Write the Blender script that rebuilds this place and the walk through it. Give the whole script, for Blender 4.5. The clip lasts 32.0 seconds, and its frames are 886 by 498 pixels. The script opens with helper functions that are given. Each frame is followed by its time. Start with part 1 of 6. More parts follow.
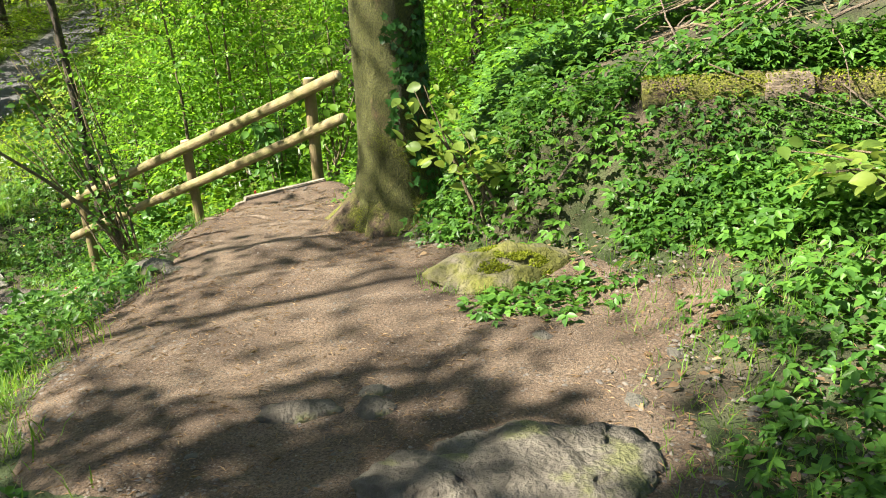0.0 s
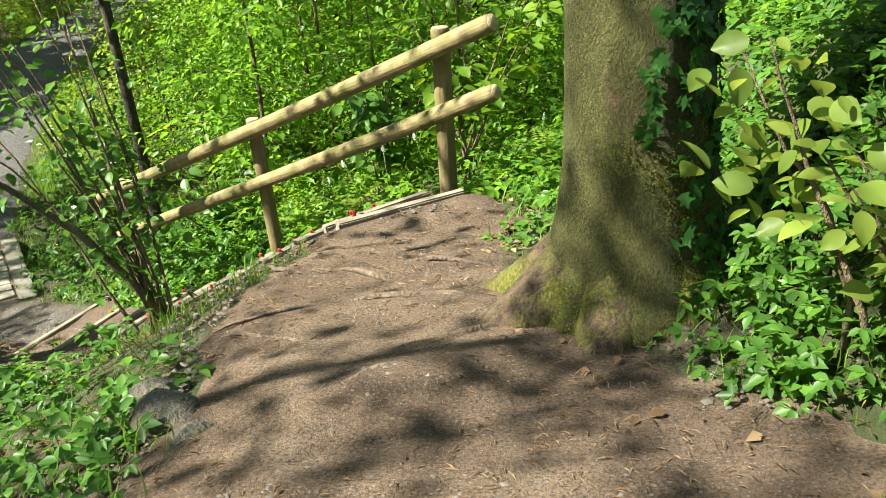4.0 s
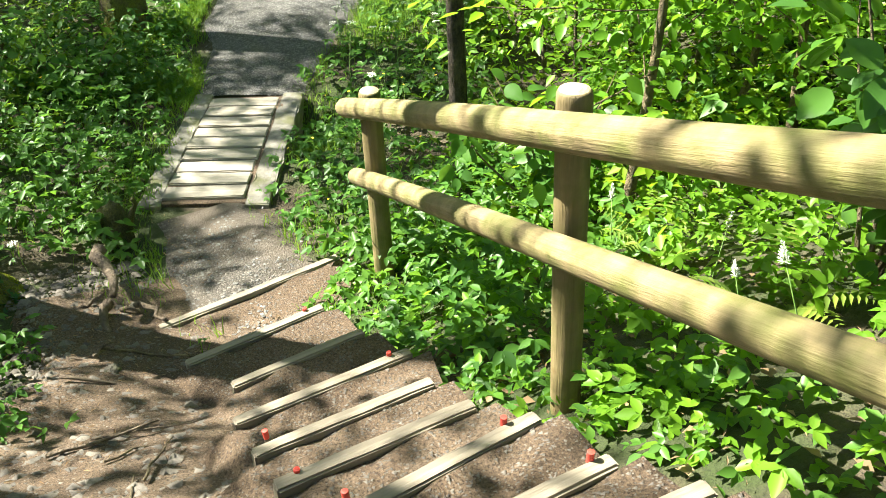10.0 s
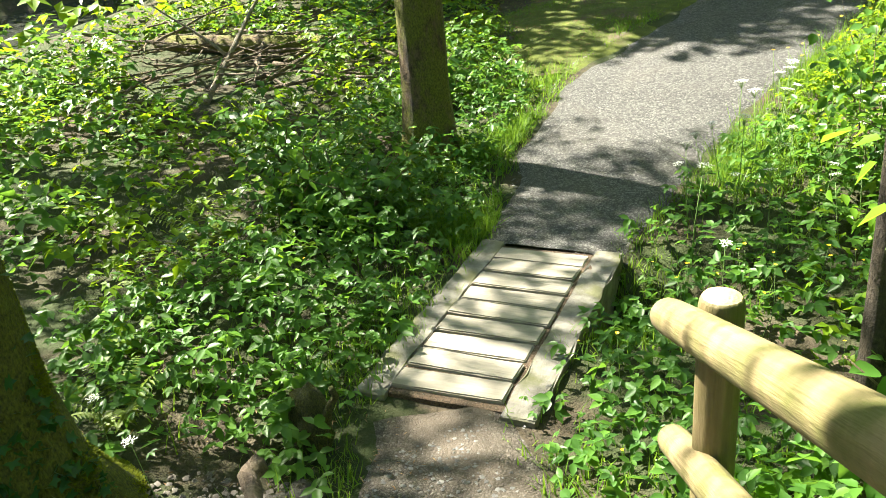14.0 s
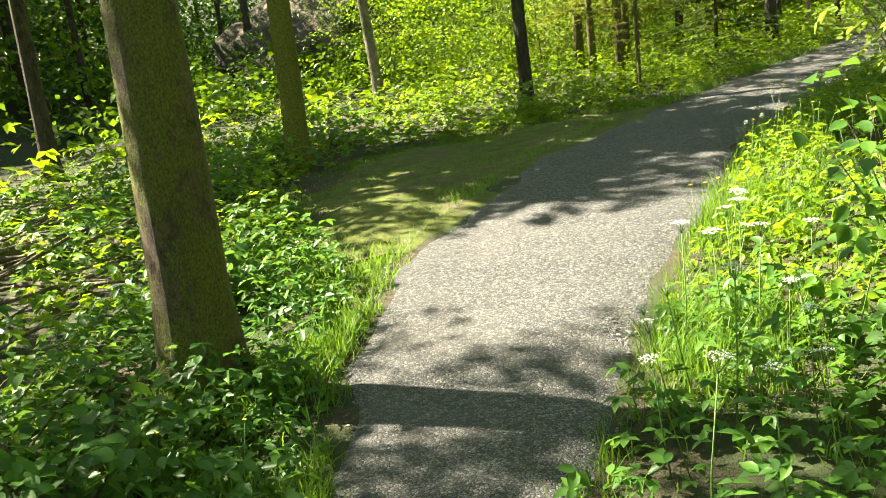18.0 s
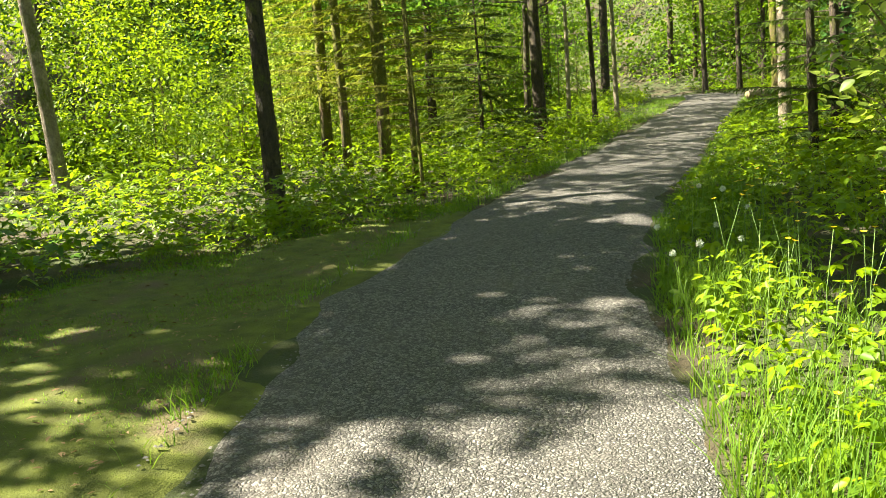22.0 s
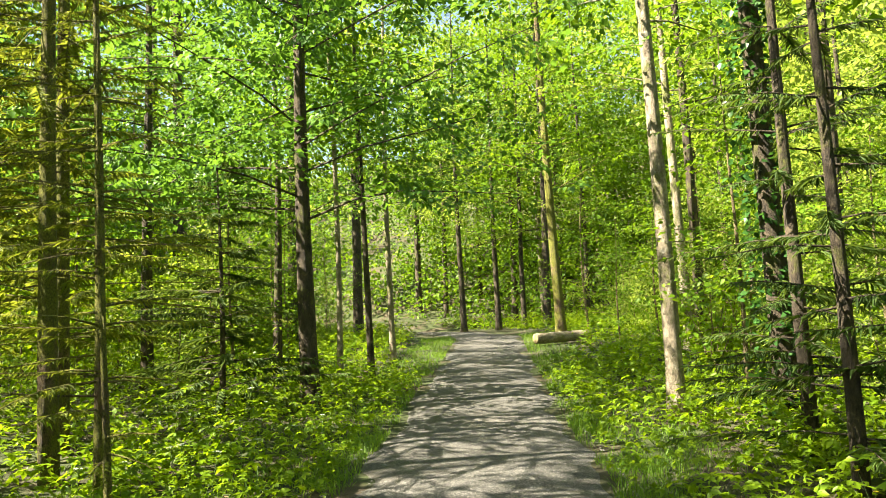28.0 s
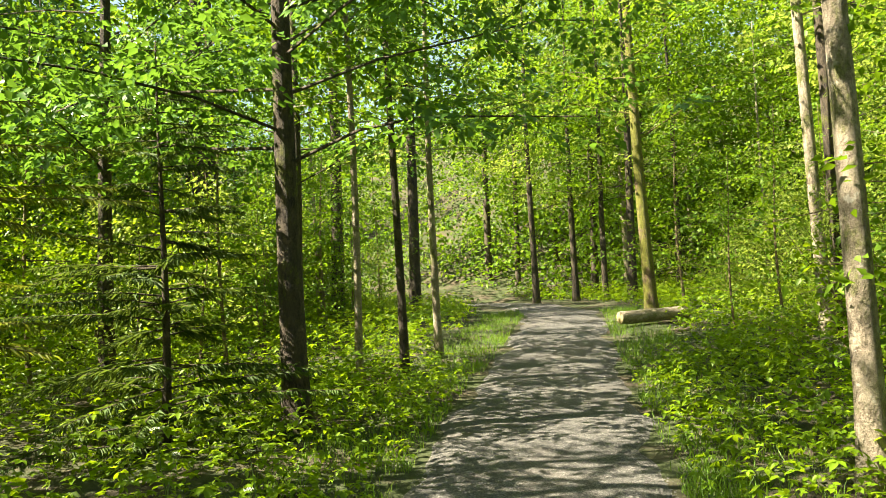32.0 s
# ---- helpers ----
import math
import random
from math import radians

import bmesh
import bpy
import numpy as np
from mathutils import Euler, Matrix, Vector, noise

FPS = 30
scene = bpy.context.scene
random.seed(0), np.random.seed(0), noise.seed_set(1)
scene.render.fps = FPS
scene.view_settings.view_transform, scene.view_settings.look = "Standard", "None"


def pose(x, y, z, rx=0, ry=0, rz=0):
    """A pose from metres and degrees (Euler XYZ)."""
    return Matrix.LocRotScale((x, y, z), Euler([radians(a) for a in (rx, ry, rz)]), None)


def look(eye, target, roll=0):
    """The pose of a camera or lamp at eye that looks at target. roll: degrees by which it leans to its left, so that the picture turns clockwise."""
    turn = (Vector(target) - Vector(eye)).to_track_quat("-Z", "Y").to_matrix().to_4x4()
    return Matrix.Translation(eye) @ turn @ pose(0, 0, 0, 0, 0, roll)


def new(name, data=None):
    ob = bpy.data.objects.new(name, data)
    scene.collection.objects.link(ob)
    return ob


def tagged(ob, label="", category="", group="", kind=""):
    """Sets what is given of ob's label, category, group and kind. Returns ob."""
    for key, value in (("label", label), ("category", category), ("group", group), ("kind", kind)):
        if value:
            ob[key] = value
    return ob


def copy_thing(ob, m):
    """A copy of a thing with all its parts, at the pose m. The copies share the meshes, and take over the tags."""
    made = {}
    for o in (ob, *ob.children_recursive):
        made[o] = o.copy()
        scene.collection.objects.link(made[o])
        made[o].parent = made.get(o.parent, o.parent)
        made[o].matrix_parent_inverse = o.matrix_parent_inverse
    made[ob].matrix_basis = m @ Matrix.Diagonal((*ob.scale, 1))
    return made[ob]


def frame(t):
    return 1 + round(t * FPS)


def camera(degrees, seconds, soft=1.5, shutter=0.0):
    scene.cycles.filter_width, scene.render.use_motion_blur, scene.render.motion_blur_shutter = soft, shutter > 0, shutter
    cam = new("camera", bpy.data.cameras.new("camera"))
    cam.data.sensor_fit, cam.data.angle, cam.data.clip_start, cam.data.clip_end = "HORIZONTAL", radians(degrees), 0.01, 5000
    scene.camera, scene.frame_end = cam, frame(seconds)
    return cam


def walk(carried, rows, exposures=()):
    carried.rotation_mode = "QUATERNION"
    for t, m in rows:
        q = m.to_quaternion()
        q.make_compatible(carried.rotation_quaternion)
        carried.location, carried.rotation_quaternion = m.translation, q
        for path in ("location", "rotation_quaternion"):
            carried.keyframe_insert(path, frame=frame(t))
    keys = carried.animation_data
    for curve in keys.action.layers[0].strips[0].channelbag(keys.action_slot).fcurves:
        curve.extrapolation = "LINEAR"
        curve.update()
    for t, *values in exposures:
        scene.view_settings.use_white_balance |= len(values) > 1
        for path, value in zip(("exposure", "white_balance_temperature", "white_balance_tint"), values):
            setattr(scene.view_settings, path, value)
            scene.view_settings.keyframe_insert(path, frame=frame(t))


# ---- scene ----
cam = camera(53.4, 32.0, soft=0.9)
METRES, EYE, TILT, LEAN, TURN = 25.0, 1.5, -22.0, 2.75, 0.0
ROWS = [
    (0.0, 0.0, 0.0, 0.0, 0.0, 0.0, -0.0),
    (0.5, -0.0041, 0.0122, 0.0006, 0.48, -0.1, -0.14),
    (1.0, -0.0071, 0.0247, 0.0033, 1.25, 0.09, -0.16),
    (1.5, -0.0098, 0.0385, 0.0062, 1.87, 0.08, -0.2),
    (2.0, -0.013, 0.0536, 0.0082, 2.25, 0.22, -0.25),
    (2.5, -0.0147, 0.0709, 0.0113, 2.57, 0.26, -0.18),
    (3.0, -0.0207, 0.0874, 0.0145, 3.33, -0.13, -0.51),
    (3.5, -0.0248, 0.1029, 0.018, 4.61, -1.61, -1.07),
    (5.5, -0.0359, 0.1591, 0.0316, 6.22, -4.11, -1.12),
    (6.0, -0.0379, 0.1717, 0.0344, 6.47, -4.16, -1.11),
    (6.5, -0.0401, 0.1841, 0.0377, 8.18, -5.06, -1.37),
    (7.0, -0.044, 0.1981, 0.0416, 9.77, -5.95, -1.57),
    (7.5, -0.0507, 0.2117, 0.0435, 12.75, -8.38, -2.57),
    (8.0, -0.0553, 0.2266, 0.0452, 16.84, -10.1, -4.72),
    (8.5, -0.0612, 0.2387, 0.0474, 19.02, -11.83, -5.68),
    (9.0, -0.0637, 0.2529, 0.0494, 21.83, -13.38, -7.06),
    (9.5, -0.0646, 0.2672, 0.0535, 29.04, -16.17, -10.75),
    (10.0, -0.0694, 0.2805, 0.0551, 33.51, -18.04, -13.48),
    (10.5, -0.0738, 0.2903, 0.0569, 43.3, -21.26, -16.66),
    (11.0, -0.0761, 0.3026, 0.0607, 49.24, -23.66, -18.22),
    (11.5, -0.0833, 0.3121, 0.0584, 54.11, -22.6, -17.68),
    (12.0, -0.0914, 0.319, 0.0564, 56.56, -22.62, -18.28),
    (12.5, -0.0972, 0.3285, 0.0539, 57.1, -22.54, -18.14),
    (13.0, -0.1071, 0.3366, 0.0494, 57.87, -19.97, -17.69),
    (13.5, -0.1164, 0.3421, 0.048, 57.94, -19.24, -17.8),
    (14.0, -0.1244, 0.3512, 0.0464, 57.05, -15.22, -15.81),
    (14.5, -0.134, 0.3593, 0.0428, 53.09, -10.2, -13.73),
    (15.0, -0.1424, 0.3669, 0.04, 52.4, -9.6, -13.44),
    (15.5, -0.1514, 0.3748, 0.039, 49.79, -6.33, -11.78),
    (17.5, -0.1956, 0.4062, 0.0311, 46.67, -3.26, -10.84),
    (18.0, -0.2067, 0.4163, 0.0331, 44.05, 1.51, -11.02),
    (18.5, -0.2199, 0.4272, 0.0332, 39.24, 7.29, -11.2),
    (19.0, -0.2336, 0.4382, 0.0343, 38.59, 7.81, -11.07),
    (19.5, -0.249, 0.4502, 0.0359, 34.67, 7.64, -10.19),
    (20.0, -0.2644, 0.4596, 0.0406, 30.26, 7.41, -9.05),
    (20.5, -0.276, 0.4728, 0.0463, 29.63, 7.75, -8.89),
    (21.0, -0.2879, 0.487, 0.052, 27.19, 9.49, -8.39),
    (21.5, -0.2998, 0.5019, 0.0579, 26.32, 10.13, -8.22),
    (22.0, -0.312, 0.5164, 0.0648, 25.79, 10.55, -8.19),
    (22.5, -0.3244, 0.5278, 0.0721, 24.54, 11.25, -8.26),
    (23.0, -0.332, 0.5414, 0.0777, 21.81, 13.58, -7.12),
    (23.5, -0.3393, 0.5539, 0.0862, 19.63, 15.65, -6.46),
    (24.0, -0.3492, 0.5657, 0.093, 16.84, 17.51, -6.03),
    (24.5, -0.3573, 0.579, 0.1006, 13.87, 19.89, -5.4),
    (25.0, -0.3662, 0.5916, 0.109, 9.5, 25.57, -4.94),
    (25.5, -0.3764, 0.6036, 0.1154, 8.26, 30.56, -4.29),
    (27.5, -0.3985, 0.6652, 0.1362, 7.86, 28.41, -3.38),
    (28.0, -0.4041, 0.6783, 0.1422, 8.54, 27.0, -3.71),
    (28.5, -0.4098, 0.6914, 0.1489, 10.32, 25.78, -4.7),
    (29.0, -0.412, 0.708, 0.1564, 14.48, 22.29, -6.7),
    (29.5, -0.4146, 0.7228, 0.1634, 17.29, 20.36, -7.44),
    (30.0, -0.4159, 0.7381, 0.173, 17.56, 20.45, -7.55),
    (30.5, -0.4143, 0.7541, 0.1819, 17.64, 20.72, -7.51),
    (31.0, -0.4161, 0.7699, 0.1892, 17.29, 22.04, -7.75),
    (31.5, -0.416, 0.7878, 0.1967, 16.53, 23.01, -7.31),
    (32.0, -0.4149, 0.8076, 0.205, 13.36, 24.25, -5.58),
]
walk(cam, [(t, pose(0, 0, EYE, TILT, LEAN, TURN) @ pose(METRES * x, METRES * y, METRES * z, 90 + pitch, roll, yaw)) for t, x, y, z, yaw, pitch, roll in ROWS], exposures=[(0.0, 2.3, 6800, 8), (5.0, 2.15, 6800, 5), (9.0, 2.5, 6700, 4), (12.0, 2.7, 6700, 4), (15.5, 2.75, 7200, 5), (18.0, 2.8, 7500, 5), (19.5, 2.7, 7600, 5), (22.0, 2.7, 7700, 5), (24.0, 2.85, 7900, 6), (30.0, 2.8, 7800, 6), (32.0, 2.7, 8000, 6)])

# ---- light ----
SUN_UP, SUN_TURN = 47.0, 109.0   # degrees above the horizon; turned left from the y axis
world = bpy.data.worlds.new("world")
scene.world = world
world.use_nodes = True
wn = world.node_tree
sky = wn.nodes.new("ShaderNodeTexSky")
sky.sky_type, sky.sun_disc = "NISHITA", False
sky.sun_elevation, sky.sun_rotation = radians(SUN_UP), radians(-SUN_TURN)
wn.nodes["Background"].inputs[1].default_value = 0.05
wn.links.new(sky.outputs[0], wn.nodes["Background"].inputs[0])
sun = new("sun", bpy.data.lights.new("sun", "SUN"))
sun.data.energy, sun.data.angle, sun.data.color = 5.0, radians(0.5), (1.0, 0.95, 0.86)
to_sun = Vector((-math.sin(radians(SUN_TURN)) * math.cos(radians(SUN_UP)), math.cos(radians(SUN_TURN)) * math.cos(radians(SUN_UP)), math.sin(radians(SUN_UP))))
sun.matrix_world = look(to_sun * 50, (0, 0, 0))

# ---- materials ----


def material(name):
    m = bpy.data.materials.new(name)
    m.use_nodes = True
    t = m.node_tree
    return m, t, t.nodes["Principled BSDF"], t.nodes["Material Output"]


def noise_node(t, scale, detail=4.0, stretch=None, rough=0.6):
    n = t.nodes.new("ShaderNodeTexNoise")
    n.inputs["Scale"].default_value, n.inputs["Detail"].default_value, n.inputs["Roughness"].default_value = scale, detail, rough
    c = t.nodes.new("ShaderNodeTexCoord")
    if stretch:
        mp = t.nodes.new("ShaderNodeMapping")
        mp.inputs["Scale"].default_value = stretch
        t.links.new(c.outputs["Object"], mp.inputs[0])
        t.links.new(mp.outputs[0], n.inputs["Vector"])
    else:
        t.links.new(c.outputs["Object"], n.inputs["Vector"])
    return n.outputs["Fac"]


def ramp(t, fac, *stops):
    r = t.nodes.new("ShaderNodeValToRGB")
    while len(r.color_ramp.elements) < len(stops):
        r.color_ramp.elements.new(0.5)
    for e, (at, c) in zip(r.color_ramp.elements, stops):
        e.position, e.color = at, (*c, 1)
    t.links.new(fac, r.inputs[0])
    return r.outputs[0]


def mixed(t, fac, a, b, mode="MIX"):
    n = t.nodes.new("ShaderNodeMix")
    n.data_type, n.blend_type = "RGBA", mode
    for socket, v in ((n.inputs[0], fac), (n.inputs[6], a), (n.inputs[7], b)):
        if isinstance(v, bpy.types.NodeSocket):
            t.links.new(v, socket)
        else:
            socket.default_value = v if isinstance(v, float) else (*v, 1)
    return n.outputs[2]


def bump(t, height, strength, distance, shader):
    b = t.nodes.new("ShaderNodeBump")
    b.inputs["Strength"].default_value, b.inputs["Distance"].default_value = strength, distance
    t.links.new(height, b.inputs["Height"])
    t.links.new(b.outputs[0], shader.inputs["Normal"])


def leaf_material(name, dark, mid, light, through_colour, gloss=0.45, amount=0.45):
    """Leaves: a colour of their own for each, daylight through the blade."""
    m, t, p, out = material(name)
    g = t.nodes.new("ShaderNodeNewGeometry")
    near = lambda v, w: tuple(a * (1 - w) + b * w for a, b in zip(v, mid))
    c = ramp(t, g.outputs["Random Per Island"], (0.0, near(dark, 0.35)), (0.5, mid), (1.0, near(light, 0.35)))
    c = mixed(t, ramp(t, noise_node(t, 1.9, 3.0), (0.36, (0.75, 0.75, 0.75)), (0.5, (0, 0, 0))), c, mixed(t, 0.6, c, dark))
    c = mixed(t, ramp(t, noise_node(t, 0.6, 2.0), (0.42, (0, 0, 0)), (0.68, (0.8, 0.8, 0.8))), c, mixed(t, 0.6, c, light))
    t.links.new(c, p.inputs["Base Color"])
    p.inputs["Roughness"].default_value = gloss
    p.inputs["Specular IOR Level"].default_value = 0.22
    tr = t.nodes.new("ShaderNodeBsdfTranslucent")
    t.links.new(mixed(t, 0.55, c, through_colour), tr.inputs[0])
    mx = t.nodes.new("ShaderNodeMixShader")
    mx.inputs[0].default_value = amount
    t.links.new(p.outputs[0], mx.inputs[1])
    t.links.new(tr.outputs[0], mx.inputs[2])
    t.links.new(mx.outputs[0], out.inputs[0])
    return m


def bark_material(name, dark, light, moss=0.0, stretch=(1, 1, 0.25), scale=14.0, moss_colour=(0.10, 0.13, 0.02), spots=None):
    """Bark: long ridges, fine scales, pale lichen and moss in ragged patches."""
    m, t, p, out = material(name)
    n = noise_node(t, scale, 6.0, stretch, 0.75)
    fine = noise_node(t, scale * 5, 4.0, (1, 1, 0.6), 0.7)
    both = t.nodes.new("ShaderNodeMath")
    both.operation = "MULTIPLY_ADD"
    both.inputs[1].default_value = 0.45
    t.links.new(fine, both.inputs[0])
    t.links.new(n, both.inputs[2])
    c = ramp(t, both.outputs[0], (0.58, dark), (0.86, light))
    c = mixed(t, ramp(t, noise_node(t, 3.1, 4.0), (0.45, (0, 0, 0)), (0.62, (0.6, 0.6, 0.6))), c, tuple(0.55 * v for v in light))
    c = mixed(t, ramp(t, noise_node(t, 9.0, 5.0), (0.62, (0, 0, 0)), (0.68, (0.55, 0.55, 0.55))), c, spots or tuple(min(0.5, 1.7 * v) for v in light))
    if moss > 0:
        k = ramp(t, noise_node(t, 2.6, 8.0, (1, 1, 0.6), 0.72), (0.66 - moss * 0.5, (0, 0, 0)), (0.72 - moss * 0.42, (0.9, 0.9, 0.9)))
        c = mixed(t, k, c, mixed(t, ramp(t, fine, (0.35, (0, 0, 0)), (0.65, (1, 1, 1))), tuple(0.6 * v for v in moss_colour), tuple(2.2 * v for v in moss_colour)))
    t.links.new(c, p.inputs["Base Color"])
    p.inputs["Roughness"].default_value = 0.92
    bump(t, both.outputs[0], 1.0, 0.05, p)
    return m


def mottled(name, scale, stops, rough=0.9, bump_scale=60.0, bump_strength=0.6, depth=0.01, second=None):
    m, t, p, out = material(name)
    c = ramp(t, noise_node(t, scale, 6.0), *stops)
    if second:
        k, a, b, colour = second
        c = mixed(t, ramp(t, noise_node(t, k, 5.0), (a, (0, 0, 0)), (b, (1, 1, 1))), c, colour)
    t.links.new(c, p.inputs["Base Color"])
    p.inputs["Roughness"].default_value = rough
    bump(t, noise_node(t, bump_scale, 5.0), bump_strength, depth, p)
    return m


def stone_material(name, *stops):
    """Loose stones: each of its own grey or brown."""
    m, t, p, out = material(name)
    g = t.nodes.new("ShaderNodeNewGeometry")
    c = ramp(t, g.outputs["Random Per Island"], *stops)
    c = mixed(t, 0.3, c, ramp(t, noise_node(t, 90, 3.0), (0.3, (0.06, 0.058, 0.052)), (0.8, (0.26, 0.25, 0.23))))
    t.links.new(c, p.inputs["Base Color"])
    p.inputs["Roughness"].default_value = 0.85
    return m


def wood_material(name, dark, light, grain=(1, 1, 0.06), scale=30.0, moss=0.0, knots=False, rough=0.75):
    """Weathered wood with grain along the piece's z axis."""
    m, t, p, out = material(name)
    n = noise_node(t, scale, 6.0, grain, 0.65)
    c = ramp(t, n, (0.25, dark), (0.75, light))
    c = mixed(t, 0.4, c, ramp(t, noise_node(t, 5.0, 3.0), (0.3, dark), (0.75, light)))
    if knots:
        v = t.nodes.new("ShaderNodeTexVoronoi")
        v.inputs["Scale"].default_value = 5.0
        tc = t.nodes.new("ShaderNodeTexCoord")
        t.links.new(tc.outputs["Object"], v.inputs["Vector"])
        c = mixed(t, ramp(t, v.outputs["Distance"], (0.06, (0.8, 0.8, 0.8)), (0.12, (0, 0, 0))), c, (0.12, 0.07, 0.02))
    if moss > 0:
        k = ramp(t, noise_node(t, 6.0, 5.0), (0.62 - 0.3 * moss, (0, 0, 0)), (0.8 - 0.25 * moss, (1, 1, 1)))
        c = mixed(t, k, c, (0.095, 0.095, 0.022))
    t.links.new(c, p.inputs["Base Color"])
    p.inputs["Roughness"].default_value = rough
    bump(t, n, 0.8, 0.012, p)
    return m


def chip_material(name, size, stops, dirt, dirt_from, dirt_to, deep=0.6):
    """A bed of crushed stone: chips of uneven grey with dark gaps, dusty in places."""
    m, t, p, out = material(name)
    tc = t.nodes.new("ShaderNodeTexCoord")
    wob = t.nodes.new("ShaderNodeTexNoise")
    wob.inputs["Scale"].default_value, wob.inputs["Detail"].default_value = 0.6 / size, 3.0
    add = t.nodes.new("ShaderNodeMixRGB")
    add.blend_type, add.inputs[0].default_value = "LINEAR_LIGHT", size * 0.9
    t.links.new(tc.outputs["Object"], wob.inputs["Vector"])
    t.links.new(tc.outputs["Object"], add.inputs[1])
    t.links.new(wob.outputs["Color"], add.inputs[2])
    v = t.nodes.new("ShaderNodeTexVoronoi")
    v.inputs["Scale"].default_value = 1.0 / size
    e = t.nodes.new("ShaderNodeTexVoronoi")
    e.feature = "DISTANCE_TO_EDGE"
    e.inputs["Scale"].default_value = 1.0 / size
    for n in (v, e):
        t.links.new(add.outputs[0], n.inputs["Vector"])
    sep = t.nodes.new("ShaderNodeSeparateColor")
    t.links.new(v.outputs["Color"], sep.inputs[0])
    c = ramp(t, sep.outputs[0], *stops)
    c = mixed(t, ramp(t, e.outputs["Distance"], (0.0, (1, 1, 1)), (0.16, (0, 0, 0))), c, tuple(0.45 * k for k in stops[0][1]))
    c = mixed(t, ramp(t, noise_node(t, 1.1, 5.0), (dirt_from, (0, 0, 0)), (dirt_to, (0.8, 0.8, 0.8))), c, dirt)
    t.links.new(c, p.inputs["Base Color"])
    p.inputs["Roughness"].default_value = 0.95
    mx = t.nodes.new("ShaderNodeMath")
    mx.operation = "MULTIPLY_ADD"
    mx.inputs[1].default_value = 2.0
    t.links.new(e.outputs["Distance"], mx.inputs[0])
    t.links.new(sep.outputs[1], mx.inputs[2])
    bump(t, mx.outputs[0], 1.0, size * deep, p)
    return m


def soil_material(name, dark, mid, pale, stone):
    """Trodden earth: dusty patches, crumbs, needles' worth of speckle and few small stones."""
    m, t, p, out = material(name)
    c = ramp(t, noise_node(t, 2.2, 6.0, None, 0.65), (0.34, dark), (0.5, mid), (0.68, pale))
    crumb = noise_node(t, 85, 6.0, None, 0.8)
    c = mixed(t, ramp(t, crumb, (0.4, (0.9, 0.9, 0.9)), (0.52, (0, 0, 0))), c, tuple(0.4 * k for k in dark))
    c = mixed(t, ramp(t, crumb, (0.56, (0, 0, 0)), (0.7, (0.8, 0.8, 0.8))), c, tuple(min(1.0, 1.5 * k) for k in pale))
    v = t.nodes.new("ShaderNodeTexVoronoi")
    v.inputs["Scale"].default_value = 55.0
    tc = t.nodes.new("ShaderNodeTexCoord")
    t.links.new(tc.outputs["Object"], v.inputs["Vector"])
    c = mixed(t, ramp(t, v.outputs["Distance"], (0.16, (0.8, 0.8, 0.8)), (0.24, (0, 0, 0))), c, stone)
    t.links.new(c, p.inputs["Base Color"])
    p.inputs["Roughness"].default_value = 0.97
    bump(t, noise_node(t, 60, 8.0, None, 0.75), 0.9, 0.022, p)
    return m


M_GRAVELBED = chip_material("gravel_bed", 0.017, ((0.0, (0.07, 0.069, 0.068)), (0.5, (0.145, 0.141, 0.136)), (1.0, (0.24, 0.233, 0.222))), (0.14, 0.125, 0.107), 0.5, 0.85, 0.8)
M_STONYBED = chip_material("stony_bed", 0.016, ((0.0, (0.07, 0.06, 0.05)), (0.5, (0.12, 0.105, 0.09)), (1.0, (0.2, 0.18, 0.155))), (0.10, 0.078, 0.058), 0.4, 0.62, 0.5)
M_HERB = leaf_material("herb_leaf", (0.022, 0.062, 0.016), (0.058, 0.148, 0.026), (0.12, 0.25, 0.034), (0.22, 0.42, 0.035), 0.4, 0.4)
# brighter copy of the herb leaf, strong sun behind the fence put into colour
M_BRIGHT = leaf_material("sun_bright_leaf", (0.04, 0.1, 0.014), (0.105, 0.24, 0.022), (0.2, 0.37, 0.03), (0.33, 0.6, 0.03), 0.4, 0.52)
# lit copy of the herb leaf: sunlight is put into the yellower green
M_SUNNY = leaf_material("sun_brightened_leaf", (0.04, 0.09, 0.010), (0.115, 0.22, 0.014), (0.22, 0.335, 0.018), (0.38, 0.54, 0.018), 0.42, 0.48)
M_GRASS = leaf_material("grass_blade", (0.056, 0.128, 0.016), (0.096, 0.200, 0.024), (0.152, 0.264, 0.032), (0.32, 0.5, 0.04), 0.5, 0.4)
# ivy green; on the far woods its darkness stands in for shade
M_IVY_AND_SHADE = leaf_material("ivy_and_shade_leaf", (0.016, 0.052, 0.014), (0.028, 0.088, 0.020), (0.048, 0.136, 0.028), (0.1, 0.25, 0.03), 0.3, 0.25)
M_CROWN = leaf_material("crown_leaf", (0.028, 0.075, 0.010), (0.08, 0.17, 0.014), (0.16, 0.28, 0.02), (0.3, 0.48, 0.02), 0.45, 0.4)
M_YOUNG = leaf_material("young_leaf", (0.06, 0.115, 0.024), (0.16, 0.235, 0.04), (0.29, 0.36, 0.065), (0.46, 0.57, 0.08), 0.42, 0.48)
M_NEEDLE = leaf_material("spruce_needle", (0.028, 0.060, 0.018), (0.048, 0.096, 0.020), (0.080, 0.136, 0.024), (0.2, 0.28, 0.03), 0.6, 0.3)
# paler, yellower spruce needle: golden sunlight is put into its colour
M_NEEDLE_SUN = leaf_material("sun_tinted_needle", (0.06, 0.09, 0.014), (0.115, 0.155, 0.02), (0.175, 0.215, 0.025), (0.36, 0.4, 0.035), 0.6, 0.45)
